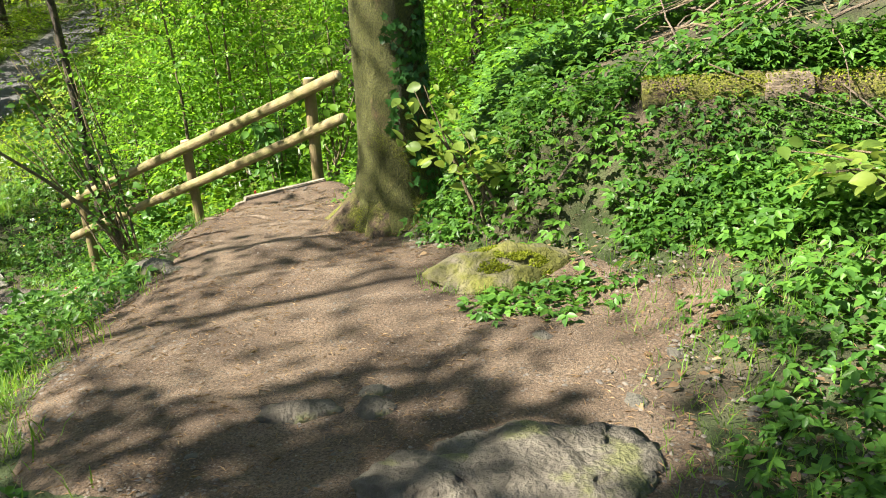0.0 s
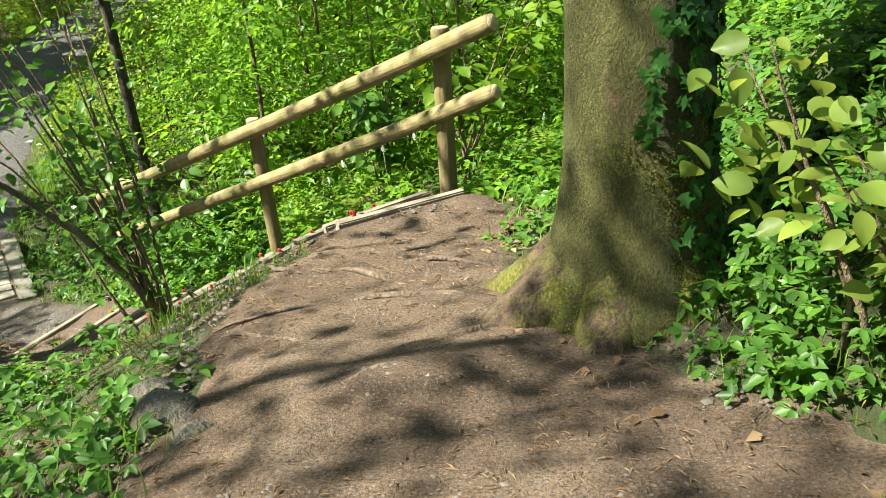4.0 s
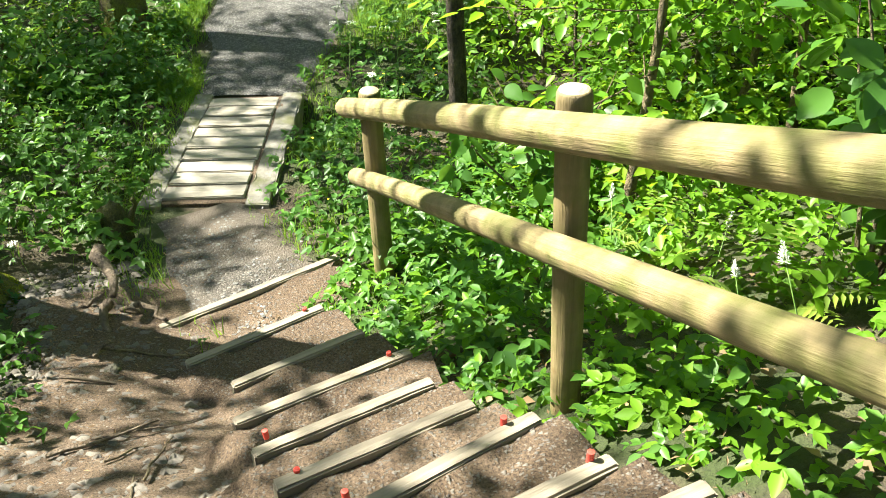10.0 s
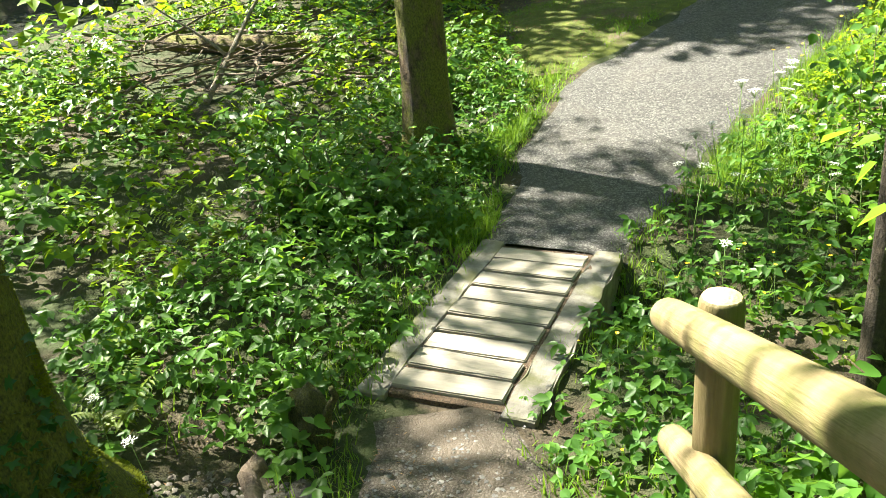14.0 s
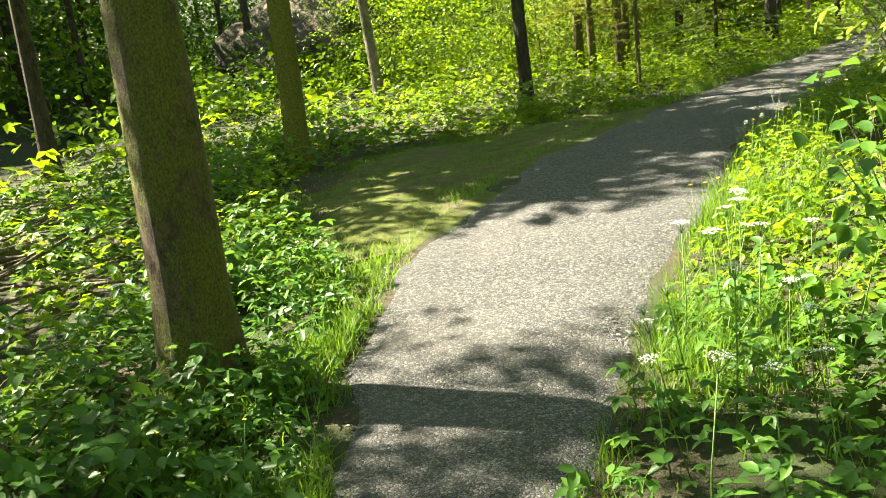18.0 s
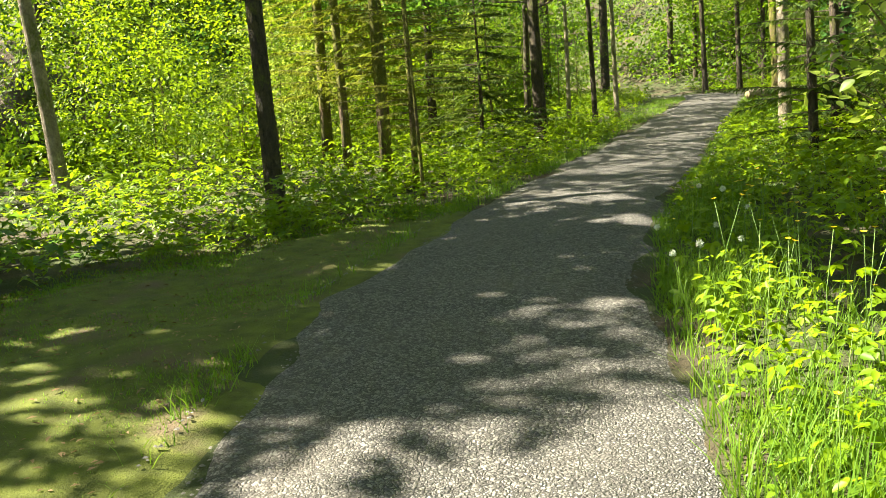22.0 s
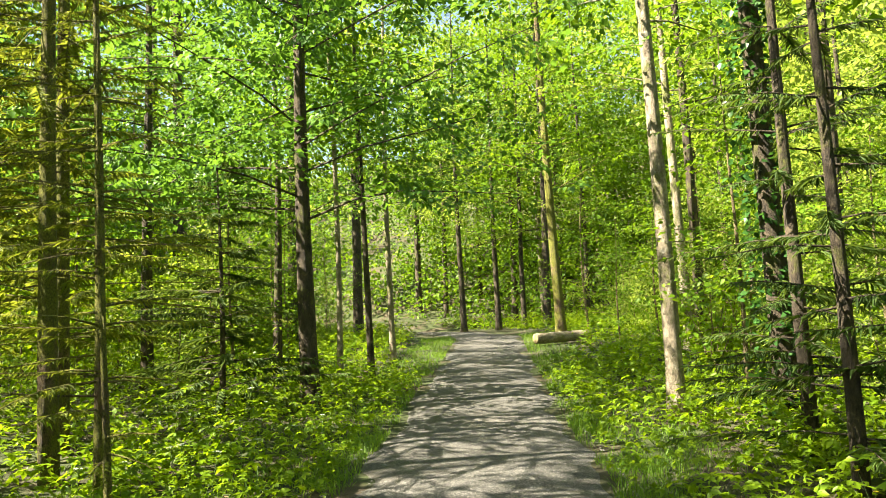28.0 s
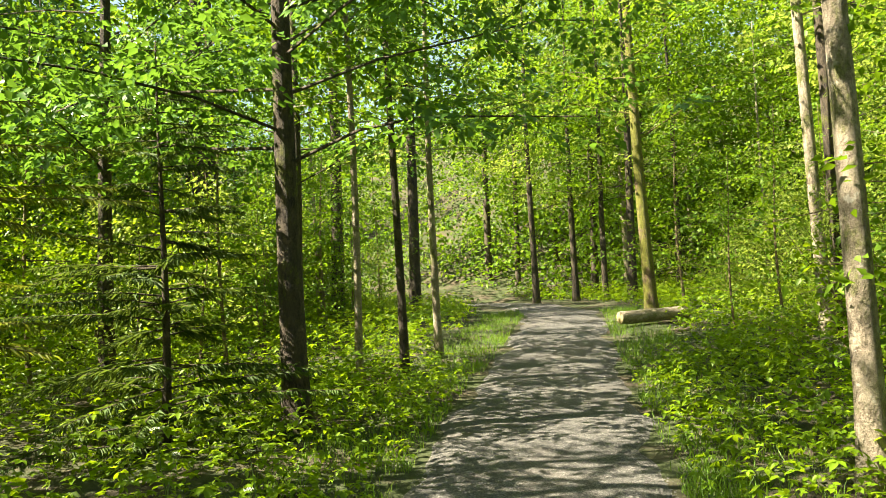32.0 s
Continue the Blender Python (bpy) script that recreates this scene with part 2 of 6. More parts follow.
M_DEAD = leaf_material("dead_leaf", (0.05, 0.03, 0.016), (0.15, 0.092, 0.048), (0.33, 0.24, 0.14), (0.4, 0.25, 0.1), 0.8, 0.15)
M_MOSSTUFT = leaf_material("moss_tuft", (0.07, 0.09, 0.008), (0.15, 0.18, 0.014), (0.24, 0.27, 0.02), (0.34, 0.38, 0.02), 0.8, 0.3)
M_BARK_BIG = bark_material("bark_red_brown", (0.034, 0.02, 0.011), (0.21, 0.125, 0.07), 0.74, (1, 1, 0.5), 30.0, (0.05, 0.056, 0.008))
M_BARK_MOSS = bark_material("bark_mossy", (0.024, 0.016, 0.009), (0.2, 0.135, 0.08), 0.5, (1, 1, 0.5), 20.0, (0.1, 0.105, 0.012))
M_BARK_GREEN = bark_material("bark_green_moss", (0.03, 0.02, 0.011), (0.2, 0.14, 0.085), 0.85, (1, 1, 0.6), 18.0, (0.075, 0.085, 0.008))
M_BARK_YELLOW = bark_material("bark_yellow_moss", (0.03, 0.02, 0.011), (0.2, 0.14, 0.085), 0.72, (1, 1, 0.45), 16.0, (0.125, 0.125, 0.012))
M_BARK_DARK = bark_material("bark_dark", (0.012, 0.009, 0.007), (0.1, 0.076, 0.052), 0.24, (1, 1, 0.35), 18.0, (0.07, 0.08, 0.012))
M_BARK_PALE = bark_material("bark_pale", (0.14, 0.11, 0.08), (0.40, 0.34, 0.26), 0.3, (1, 1, 0.7), 12.0, (0.08, 0.09, 0.02))
M_TWIG = bark_material("twig_bark", (0.07, 0.052, 0.028), (0.22, 0.17, 0.095), 0.15)
M_ROOT = bark_material("root_bark", (0.07, 0.05, 0.034), (0.25, 0.19, 0.135), 0.0)
M_RAIL = wood_material("rail_wood", (0.075, 0.055, 0.024), (0.34, 0.265, 0.13), moss=0.66, knots=True)
M_POST = wood_material("post_wood", (0.07, 0.052, 0.022), (0.26, 0.2, 0.09), moss=0.5, knots=True)
M_ENDGRAIN = mottled("end_grain", 30, ((0.3, (0.32, 0.24, 0.12)), (0.8, (0.55, 0.45, 0.27))), 0.8)
M_PLANK = wood_material("grey_plank", (0.12, 0.1, 0.073), (0.29, 0.25, 0.19), grain=(0.05, 1, 1), scale=40.0)
M_BOARD = wood_material("bridge_board", (0.17, 0.15, 0.12), (0.34, 0.31, 0.255), grain=(0.05, 1, 1), scale=35.0, rough=0.9)
M_STAKE = wood_material("stake_wood", (0.06, 0.045, 0.03), (0.16, 0.12, 0.08))
M_RED = mottled("red_paint", 30, ((0.3, (0.45, 0.035, 0.025)), (0.8, (0.62, 0.07, 0.045))), 0.6)
M_CONCRETE = mottled("worn_concrete", 12, ((0.3, (0.11, 0.1, 0.085)), (0.7, (0.25, 0.235, 0.205))), 0.95, 80, 0.7, 0.01, (4.0, 0.5, 0.65, (0.12, 0.12, 0.06)))
M_CUT = wood_material("fresh_cut_wood", (0.36, 0.17, 0.025), (0.58, 0.32, 0.06), grain=(1, 0.15, 1), scale=18.0)
M_ROCK = mottled("mossy_rock", 6, ((0.3, (0.07, 0.058, 0.042)), (0.7, (0.19, 0.16, 0.12))), 0.95, 25, 1.0, 0.05, (4.0, 0.34, 0.52, (0.1, 0.1, 0.016)))
M_ROCK_BARE = mottled("bare_rock", 7, ((0.3, (0.05, 0.046, 0.037)), (0.7, (0.16, 0.145, 0.115))), 0.95, 30, 1.0, 0.05, (4.0, 0.47, 0.6, (0.075, 0.075, 0.03)))
M_ROCK_PALE = mottled("worn_rock", 9, ((0.3, (0.04, 0.033, 0.024)), (0.5, (0.078, 0.067, 0.051)), (0.7, (0.135, 0.118, 0.092))), 0.95, 35, 1.0, 0.04, (5.0, 0.56, 0.66, (0.1, 0.1, 0.04)))
M_CLIFF = mottled("cliff_rock", 1.2, ((0.3, (0.05, 0.038, 0.026)), (0.7, (0.16, 0.122, 0.085))), 0.95, 6, 1.0, 0.15, (2.0, 0.5, 0.62, (0.045, 0.06, 0.02)))
M_SOIL = soil_material("trail_soil", (0.075, 0.048, 0.029), (0.12, 0.08, 0.05), (0.175, 0.125, 0.083), (0.17, 0.147, 0.12))
M_FLOOR = mottled("forest_floor", 14.0, ((0.3, (0.03, 0.024, 0.014)), (0.7, (0.095, 0.072, 0.044))), 1.0, 60, 1.0, 0.03, (1.3, 0.4, 0.55, (0.035, 0.05, 0.012)))
M_MOSSBED = mottled("moss_verge", 7.0, ((0.3, (0.05, 0.064, 0.01)), (0.7, (0.12, 0.145, 0.018))), 1.0, 90, 1.0, 0.02, (1.6, 0.55, 0.68, (0.11, 0.08, 0.05)))
M_GRAVEL = stone_material("gravel_stone", (0.0, (0.055, 0.055, 0.055)), (0.5, (0.13, 0.127, 0.122)), (1.0, (0.21, 0.204, 0.195)))
M_PEBBLE = stone_material("trail_pebble", (0.0, (0.05, 0.038, 0.028)), (0.5, (0.09, 0.072, 0.055)), (1.0, (0.15, 0.126, 0.1)))
M_WHITE = mottled("white_petal", 50, ((0.3, (0.62, 0.64, 0.55)), (0.7, (0.8, 0.82, 0.74))), 0.7)
M_YELLOW = mottled("yellow_petal", 50, ((0.3, (0.7, 0.46, 0.01)), (0.7, (0.85, 0.6, 0.02))), 0.45)
M_STEM = mottled("green_stem", 20, ((0.3, (0.08, 0.16, 0.03)), (0.7, (0.16, 0.26, 0.06))), 0.6)
M_WATER, _t, _p, _o = material("stream_water")
_p.inputs["Base Color"].default_value = (0.05, 0.055, 0.045, 1)
_p.inputs["Roughness"].default_value = 0.12
_p.inputs["Metallic"].default_value = 0.0
bump(_t, noise_node(_t, 5.0, 4.0), 0.5, 0.05, _p)


# ---- the lie of the land ----
# Lines walked: x, y, height, half width, slope of the land to the left and to the right
TRAIL = [(0.6, -9.0, 0.75, 1.4, -0.25, 0.35), (0.2, -4.0, 0.35, 1.5, -0.3, 0.35), (-0.2, 0.0, 0.02, 1.2, -0.4, 0.35),
         (-0.12, 2.3, -0.24, 1.12, -0.4, 0.42), (-0.7, 3.6, -0.38, 1.45, -0.55, 0.45), (-0.95, 4.4, -0.48, 1.2, -0.6, 0.5), (-1.1, 5.1, -0.57, 0.8, -0.7, 0.5),
         (-1.4, 6.3, -0.74, 0.65, -0.5, 0.4), (-1.46, 7.15, -0.84, 0.6, -0.3, 0.3)]
STAIR = [(-1.95, 7.9, -1.33, 0.45, 0.05, 0.25), (-2.5, 8.2, -1.70, 0.45, 0.05, 0.2), (-3.15, 8.5, -2.08, 0.45, 0.08, 0.12),
         (-3.8, 8.87, -2.46, 0.45, 0.16, 0.08), (-4.5, 9.25, -2.78, 0.42, 0.25, 0.06)]
LOWER = [(-5.2, 9.65, -2.88, 0.5, 0.25, 0.04), (-6.2, 10.1, -3.0, 0.45, -0.02, -0.02), (-7.4, 11.75, -3.0, 0.5, -0.03, -0.02),
         (-8.3, 13.0, -2.92, 0.85, -0.03, 0.05), (-9.3, 14.8, -2.72, 1.1, -0.02, 0.07), (-10.2, 17.3, -2.5, 1.12, 0.0, 0.08),
         (-10.8, 20.0, -2.38, 1.1, 0.02, 0.08), (-11.15, 24.0, -2.17, 1.08, 0.03, 0.06)]
FAR = [(-11.6, 28.0, -1.95, 1.0, 0.03, 0.05), (-12.2, 34.0, -1.58, 0.95, 0.02, 0.05), (-12.9, 41.0, -1.15, 0.95, 0.0, 0.05),
       (-15.0, 48.0, -0.95, 0.95, 0.0, 0.05), (-21.0, 56.0, -0.8, 0.95, 0.0, 0.05)]


def densify(line, step=0.45):
    out = []
    for a, b in zip(line[:-1], line[1:]):
        n = max(1, int(math.hypot(b[0] - a[0], b[1] - a[1]) / step))
        out += [[p + (q - p) * i / n for p, q in zip(a, b)] for i in range(n)]
    return np.array(out + [list(line[-1])])


ROUTE = densify(TRAIL + STAIR + LOWER + FAR)
_d = np.gradient(ROUTE[:, :2], axis=0)
ROUTE_DIR = _d / np.linalg.norm(_d, axis=1)[:, None]


def lie_exact(x, y):
    """Height of the land, distance from the middle of the way (left minus), half width there, place along it."""
    x, y = np.atleast_1d(np.asarray(x, float)), np.atleast_1d(np.asarray(y, float))
    z, side, wide, at = (np.empty(x.shape) for _ in range(4))
    for s in range(0, len(x), 20000):
        c = slice(s, s + 20000)
        dx, dy = x[c, None] - ROUTE[None, :, 0], y[c, None] - ROUTE[None, :, 1]
        lat = dx * ROUTE_DIR[None, :, 1] - dy * ROUTE_DIR[None, :, 0]
        d2 = dx * dx + dy * dy
        w = 1.0 / (d2 + 0.05) ** 2
        w /= w.sum(1, keepdims=True)
        off = np.sign(lat) * np.maximum(np.abs(lat) - ROUTE[None, :, 3], 0)
        off = 6.0 * np.tanh(off / 6.0)
        rise = np.where(off > 0, ROUTE[None, :, 5], -ROUTE[None, :, 4]) * off
        z[c] = (w * (ROUTE[None, :, 2] + rise)).sum(1)
        near = d2.argmin(1)
        side[c] = np.sqrt(d2.min(1)) * np.sign(lat[np.arange(len(near)), near])
        wide[c], at[c] = ROUTE[near, 3], near
    return z, side, wide, at


_gx, _gy = np.arange(-70, 40.01, 0.2), np.arange(-25, 85.01, 0.2)
_near = lie_exact(*[v.ravel() for v in np.meshgrid(_gx, _gy)])
LIE_GRID = [v.reshape(len(_gy), len(_gx)) for v in _near]


def lie(x, y):
    """The same, read between the corners of a fine grid."""
    x, y = np.atleast_1d(np.asarray(x, float)), np.atleast_1d(np.asarray(y, float))
    fx, fy = np.clip((x + 70) / 0.2, 0, len(_gx) - 1.001), np.clip((y + 25) / 0.2, 0, len(_gy) - 1.001)
    i, j = fx.astype(int), fy.astype(int)
    u, v = fx - i, fy - j
    return [g[j, i] * (1 - u) * (1 - v) + g[j, i + 1] * u * (1 - v) + g[j + 1, i] * (1 - u) * v + g[j + 1, i + 1] * u * v for g in LIE_GRID]


def smooth(a, b, v):
    u = np.clip((v - a) / (b - a), 0, 1)
    return u * u * (3 - 2 * u)


def land(x, y):
    """Height of the land with the stream bed, the far bank and the hillside."""
    x, y = np.atleast_1d(np.asarray(x, float)), np.atleast_1d(np.asarray(y, float))
    z = lie(x, y)[0]
    # the stream runs along the far side of the flat wood; behind it a steep wooded bank
    s = (x + 24.0) * -0.82 + (y - 14.5) * -0.57 + 0.5 * np.sin(0.3 * (y - x))
    z = z + smooth(-3.0, -1.0, s) * (-3.3 - z)
    z = z + smooth(1.3, 4.0, s) * 2.0 + smooth(2.5, 30, s) * 13.0
    # the hillside above the upper trail
    h = (x - 3.0) * 0.8 - (y - 6.0) * 0.25
    z = z + smooth(0, 30, h) * 9.0
    # the rising ground that closes the wood ahead and on the uphill side
    z = z + smooth(52, 84, y + 0.25 * x + 3) * 15.0 + smooth(-3, 26, x + 0.1 * (y - 20)) * smooth(14, 24, y) * 9.0
    # the steep foot of the slope beside the trail
    z = z + 0.5 * smooth(-0.1, 0.5, x * 0.63 + (y - 4.95) * 0.78) * smooth(0.0, 0.5, x)
    # the ledge on which the fallen log lies
    cap = np.maximum(0.38 + 0.85 * (y - 4.62 + 0.186 * (x - 0.8)), -0.1 + 0.12 * x)
    w = smooth(2.9, 3.6, y) * (1 - smooth(5.2, 6.2, y)) * smooth(0.5, 0.9, x) * (1 - smooth(3.5, 5.0, x))
    z = z - w * np.maximum(z - cap, 0)
    # the ditch beside the footbridge
    z = z - 0.4 * np.exp(-((x + 6.55) ** 2 + (y - 11.75) ** 2) / 0.12)
    return z

# ---- building helpers ----
RNG = np.random.default_rng(7)


def raw_mesh(name, verts, tris, mats):
    """A mesh from arrays of corners and triangles."""
    me = bpy.data.meshes.new(name)
    verts, tris = np.asarray(verts, np.float32), np.asarray(tris, np.int32)
    me.vertices.add(len(verts))
    me.vertices.foreach_set("co", verts.ravel())
    me.loops.add(tris.size)
    me.loops.foreach_set("vertex_index", tris.ravel())
    me.polygons.add(len(tris))
    me.polygons.foreach_set("loop_start", np.arange(0, tris.size, 3, dtype=np.int32))
    me.update(calc_edges=True)
    for m in mats if isinstance(mats, (list, tuple)) else [mats]:
        me.materials.append(m)
    return me


def shade(me, smooth_faces=True):
    me.polygons.foreach_set("use_smooth", np.full(len(me.polygons), smooth_faces))
    return me


def thing(name, place=(0, 0, 0), label="", category="", group="", kind="", turn=0.0):
    ob = new(name)
    ob.empty_display_size = 0.2
    ob.matrix_basis = pose(*place, 0, 0, turn)
    return tagged(ob, label, category, group, kind)


def part(name, mesh, parent, m=None, label="", kind=""):
    ob = new(name, mesh)
    ob.parent = parent
    if m is not None:
        ob.matrix_basis = m
    if label:
        ob["label"] = label
    if kind:
        ob["kind"] = kind
    return ob


def alone(name, mesh, label, category="", kind="", group="", m=None):
    ob = new(name, mesh)
    if m is not None:
        ob.matrix_basis = m
    return tagged(ob, label, category, group, kind)


def bm_mesh(name, bm, mats, smooth_faces=True):
    me = bpy.data.meshes.new(name)
    bm.to_mesh(me)
    bm.free()
    for m in mats if isinstance(mats, (list, tuple)) else [mats]:
        me.materials.append(m)
    return shade(me, smooth_faces)


def tube(points, radii, sides=8, rough=0.0, seed=0, caps=True):
    """Corners and triangles of a bent, tapering round."""
    P, R = np.asarray(points, float), np.asarray(radii, float)
    n = len(P)
    T = np.gradient(P, axis=0)
    T /= np.linalg.norm(T, axis=1)[:, None] + 1e-9
    ref = np.array([1.0, 0, 0]) if abs(T[0][0]) < 0.8 else np.array([0, 1.0, 0])
    U = ref - T * (T @ ref)[:, None]
    U /= np.linalg.norm(U, axis=1)[:, None]
    W = np.cross(T, U)
    a = np.arange(sides) * 2 * np.pi / sides
    rr = R[:, None] * np.ones((n, sides))
    if rough:
        g = np.random.default_rng(seed)
        ph = g.uniform(0, 6.28, 4)
        rr *= 1 + rough * (0.5 * np.sin(3 * a[None] + ph[0] + np.arange(n)[:, None] * 0.35) + 0.4 * np.sin(5 * a[None] + ph[1]) + 0.6 * g.normal(0, 0.4, (n, sides)))
    V = P[:, None] + rr[:, :, None] * (np.cos(a)[None, :, None] * U[:, None] + np.sin(a)[None, :, None] * W[:, None])
    V = V.reshape(-1, 3)
    i = np.arange(n - 1)[:, None] * sides
    j, k = np.arange(sides)[None], (np.arange(sides)[None] + 1) % sides
    F = np.concatenate([np.stack([i + j, i + k, i + sides + k], -1).reshape(-1, 3), np.stack([i + j, i + sides + k, i + sides + j], -1).reshape(-1, 3)])
    if caps:
        V = np.vstack([V, P[0], P[-1]])
        q = np.arange(sides)
        F = np.vstack([F, np.stack([(q + 1) % sides, q, np.full(sides, len(V) - 2)], -1),
                       np.stack([q + (n - 1) * sides, (q + 1) % sides + (n - 1) * sides, np.full(sides, len(V) - 1)], -1)])
    return V, F


def joined(pieces):
    Vs, Fs, o = [], [], 0
    for V, F in pieces:
        Vs.append(V)
        Fs.append(F + o)
        o += len(V)
    return np.vstack(Vs), np.vstack(Fs)


# Blade shapes: x across, y along, z up; triangles
OVAL = (np.array([(0, 0, 0), (0.4, 0.24, 0.07), (0.42, 0.56, 0.06), (0, 1, -0.12), (-0.42, 0.56, 0.06), (-0.4, 0.24, 0.07)]), np.array([(0, 1, 2), (0, 2, 3), (0, 3, 4), (0, 4, 5)]))
ROUND = (np.array([(0, 0, 0), (0.28, 0.1, 0.03), (0.46, 0.3, 0.07), (0.5, 0.5, 0.07), (0.38, 0.72, 0.03), (0.2, 0.88, -0.03), (0, 1.02, -0.12), (-0.2, 0.88, -0.03), (-0.38, 0.72, 0.03), (-0.5, 0.5, 0.07), (-0.46, 0.3, 0.07), (-0.28, 0.1, 0.03), (0, 0.5, -0.02)]), np.array([(12, i, i + 1) for i in range(11)] + [(12, 11, 0)]))
POINTED = (np.array([(0, 0, 0), (-0.5, 0.38, 0.08), (0.5, 0.38, 0.08), (0, 1, -0.1)]), np.array([(0, 2, 3), (0, 3, 1)]))
BLADE = (np.array([(-0.5, 0, 0), (0.5, 0, 0), (-0.38, 0.55, 0.06), (0.38, 0.55, 0.06), (0, 1, -0.08)]), np.array([(0, 1, 3), (0, 3, 2), (2, 3, 4)]))
NEEDLES = (np.array([(-0.2, 0, 0), (0.2, 0, 0), (0.5, 0.45, 0.02), (-0.5, 0.45, 0.02), (0, 1, -0.05)]), np.array([(0, 1, 2), (0, 2, 3), (3, 2, 4)]))
LOBED = (np.array([(0, 0, 0), (0.55, 0.12, 0.05), (0.28, 0.36, 0.02), (0.62, 0.62, 0.08), (0.2, 0.66, 0.0), (0, 1.0, -0.1), (-0.2, 0.66, 0.0), (-0.62, 0.62, 0.08), (-0.28, 0.36, 0.02), (-0.55, 0.12, 0.05)]),
         np.array([(0, 1, 2), (2, 3, 4), (0, 2, 4), (0, 4, 5), (0, 5, 6), (0, 6, 8), (8, 6, 7), (0, 8, 9)]))


def set_blades(pos, a, u, length, width, shape):
    """Corners and triangles of leaves of one shape, pointing along a, their upper faces towards u."""
    V, F = shape
    n = len(pos)
    c = np.cross(a, u)
    c /= np.linalg.norm(c, axis=1)[:, None] + 1e-9
    u = np.cross(c, a)
    length, width = np.broadcast_to(length, n), np.broadcast_to(width, n)
    out = (pos[:, None] + a[:, None] * (V[None, :, 1] * length[:, None])[..., None] + c[:, None] * (V[None, :, 0] * width[:, None])[..., None]
           + u[:, None] * (V[None, :, 2] * length[:, None])[..., None])
    tri = (F[None] + (np.arange(n) * len(V))[:, None, None]).reshape(-1, 3)
    return out.reshape(-1, 3), tri


def heading(yaw, pitch, roll):
    """A direction and its upward normal."""
    a = np.stack([np.cos(pitch) * np.cos(yaw), np.cos(pitch) * np.sin(yaw), np.sin(pitch)], -1)
    h = np.stack([np.sin(yaw), -np.cos(yaw), np.zeros(len(yaw))], -1)
    u = np.cross(h, a)
    c = h * np.cos(roll)[:, None] + u * np.sin(roll)[:, None]
    return a, np.cross(c, a)


def blades(pos, yaw, pitch, roll, length, width, shape):
    """Corners and triangles of many leaves of one shape."""
    a, u = heading(yaw, pitch, roll)
    return set_blades(pos, a, u, length, width, shape)


def sprays(points, rng, per=8, spread=0.3, size=0.11, shape=OVAL, flat=0.3, ratio=0.62, tilt=0.45):
    """Leafy twigs at the points: each a tilted fan with leaves set to both sides of its line."""
    n = len(points)
    a, u = heading(rng.uniform(0, 6.28, n), rng.normal(-0.2, tilt * 0.6, n), rng.normal(0, tilt * 0.75, n))
    c = np.cross(a, u)
    k = n * per
    A, U, C = (np.repeat(v, per, 0) for v in (a, u, c))
    s_ = (np.tile(np.arange(per), n) + rng.uniform(0, 1, k)) / per
    side = np.where(np.tile(np.arange(per), n) % 2, 1.0, -1.0)
    long = np.repeat(2.3 * spread * rng.uniform(0.7, 1.3, n), per)
    lat = side * rng.uniform(0.05, 1.0, k) * spread * 0.75 * np.sin(np.pi * np.clip(0.12 + 0.8 * s_, 0, 1))
    P = np.repeat(points, per, 0) + A * ((s_ - 0.45) * long)[:, None] + C * lat[:, None] + U * rng.normal(0, spread * flat * 0.35, k)[:, None]
    turn = side * (1.15 - 0.75 * s_) + rng.normal(0, 0.25, k)
    D = A * np.cos(turn)[:, None] + C * np.sin(turn)[:, None] + U * rng.normal(-0.22, 0.22, k)[:, None]
    D /= np.linalg.norm(D, axis=1)[:, None]
    L = size * rng.uniform(0.55, 1.25, k)
    return set_blades(P, D, U + rng.normal(0, 0.28, (k, 3)), L, L * ratio, shape)


def bent(start, way, length, rise, rng, n=5, wander=0.06):
    """A limb's middle line."""
    s = np.linspace(0, 1, n)[:, None]
    p = np.asarray(start) + np.asarray(way) * length * s + np.array([0, 0, 1.0]) * rise * length * s ** 2
    return p + np.cumsum(rng.normal(0, wander * length / n, (n, 3)), 0) * (s > 0)


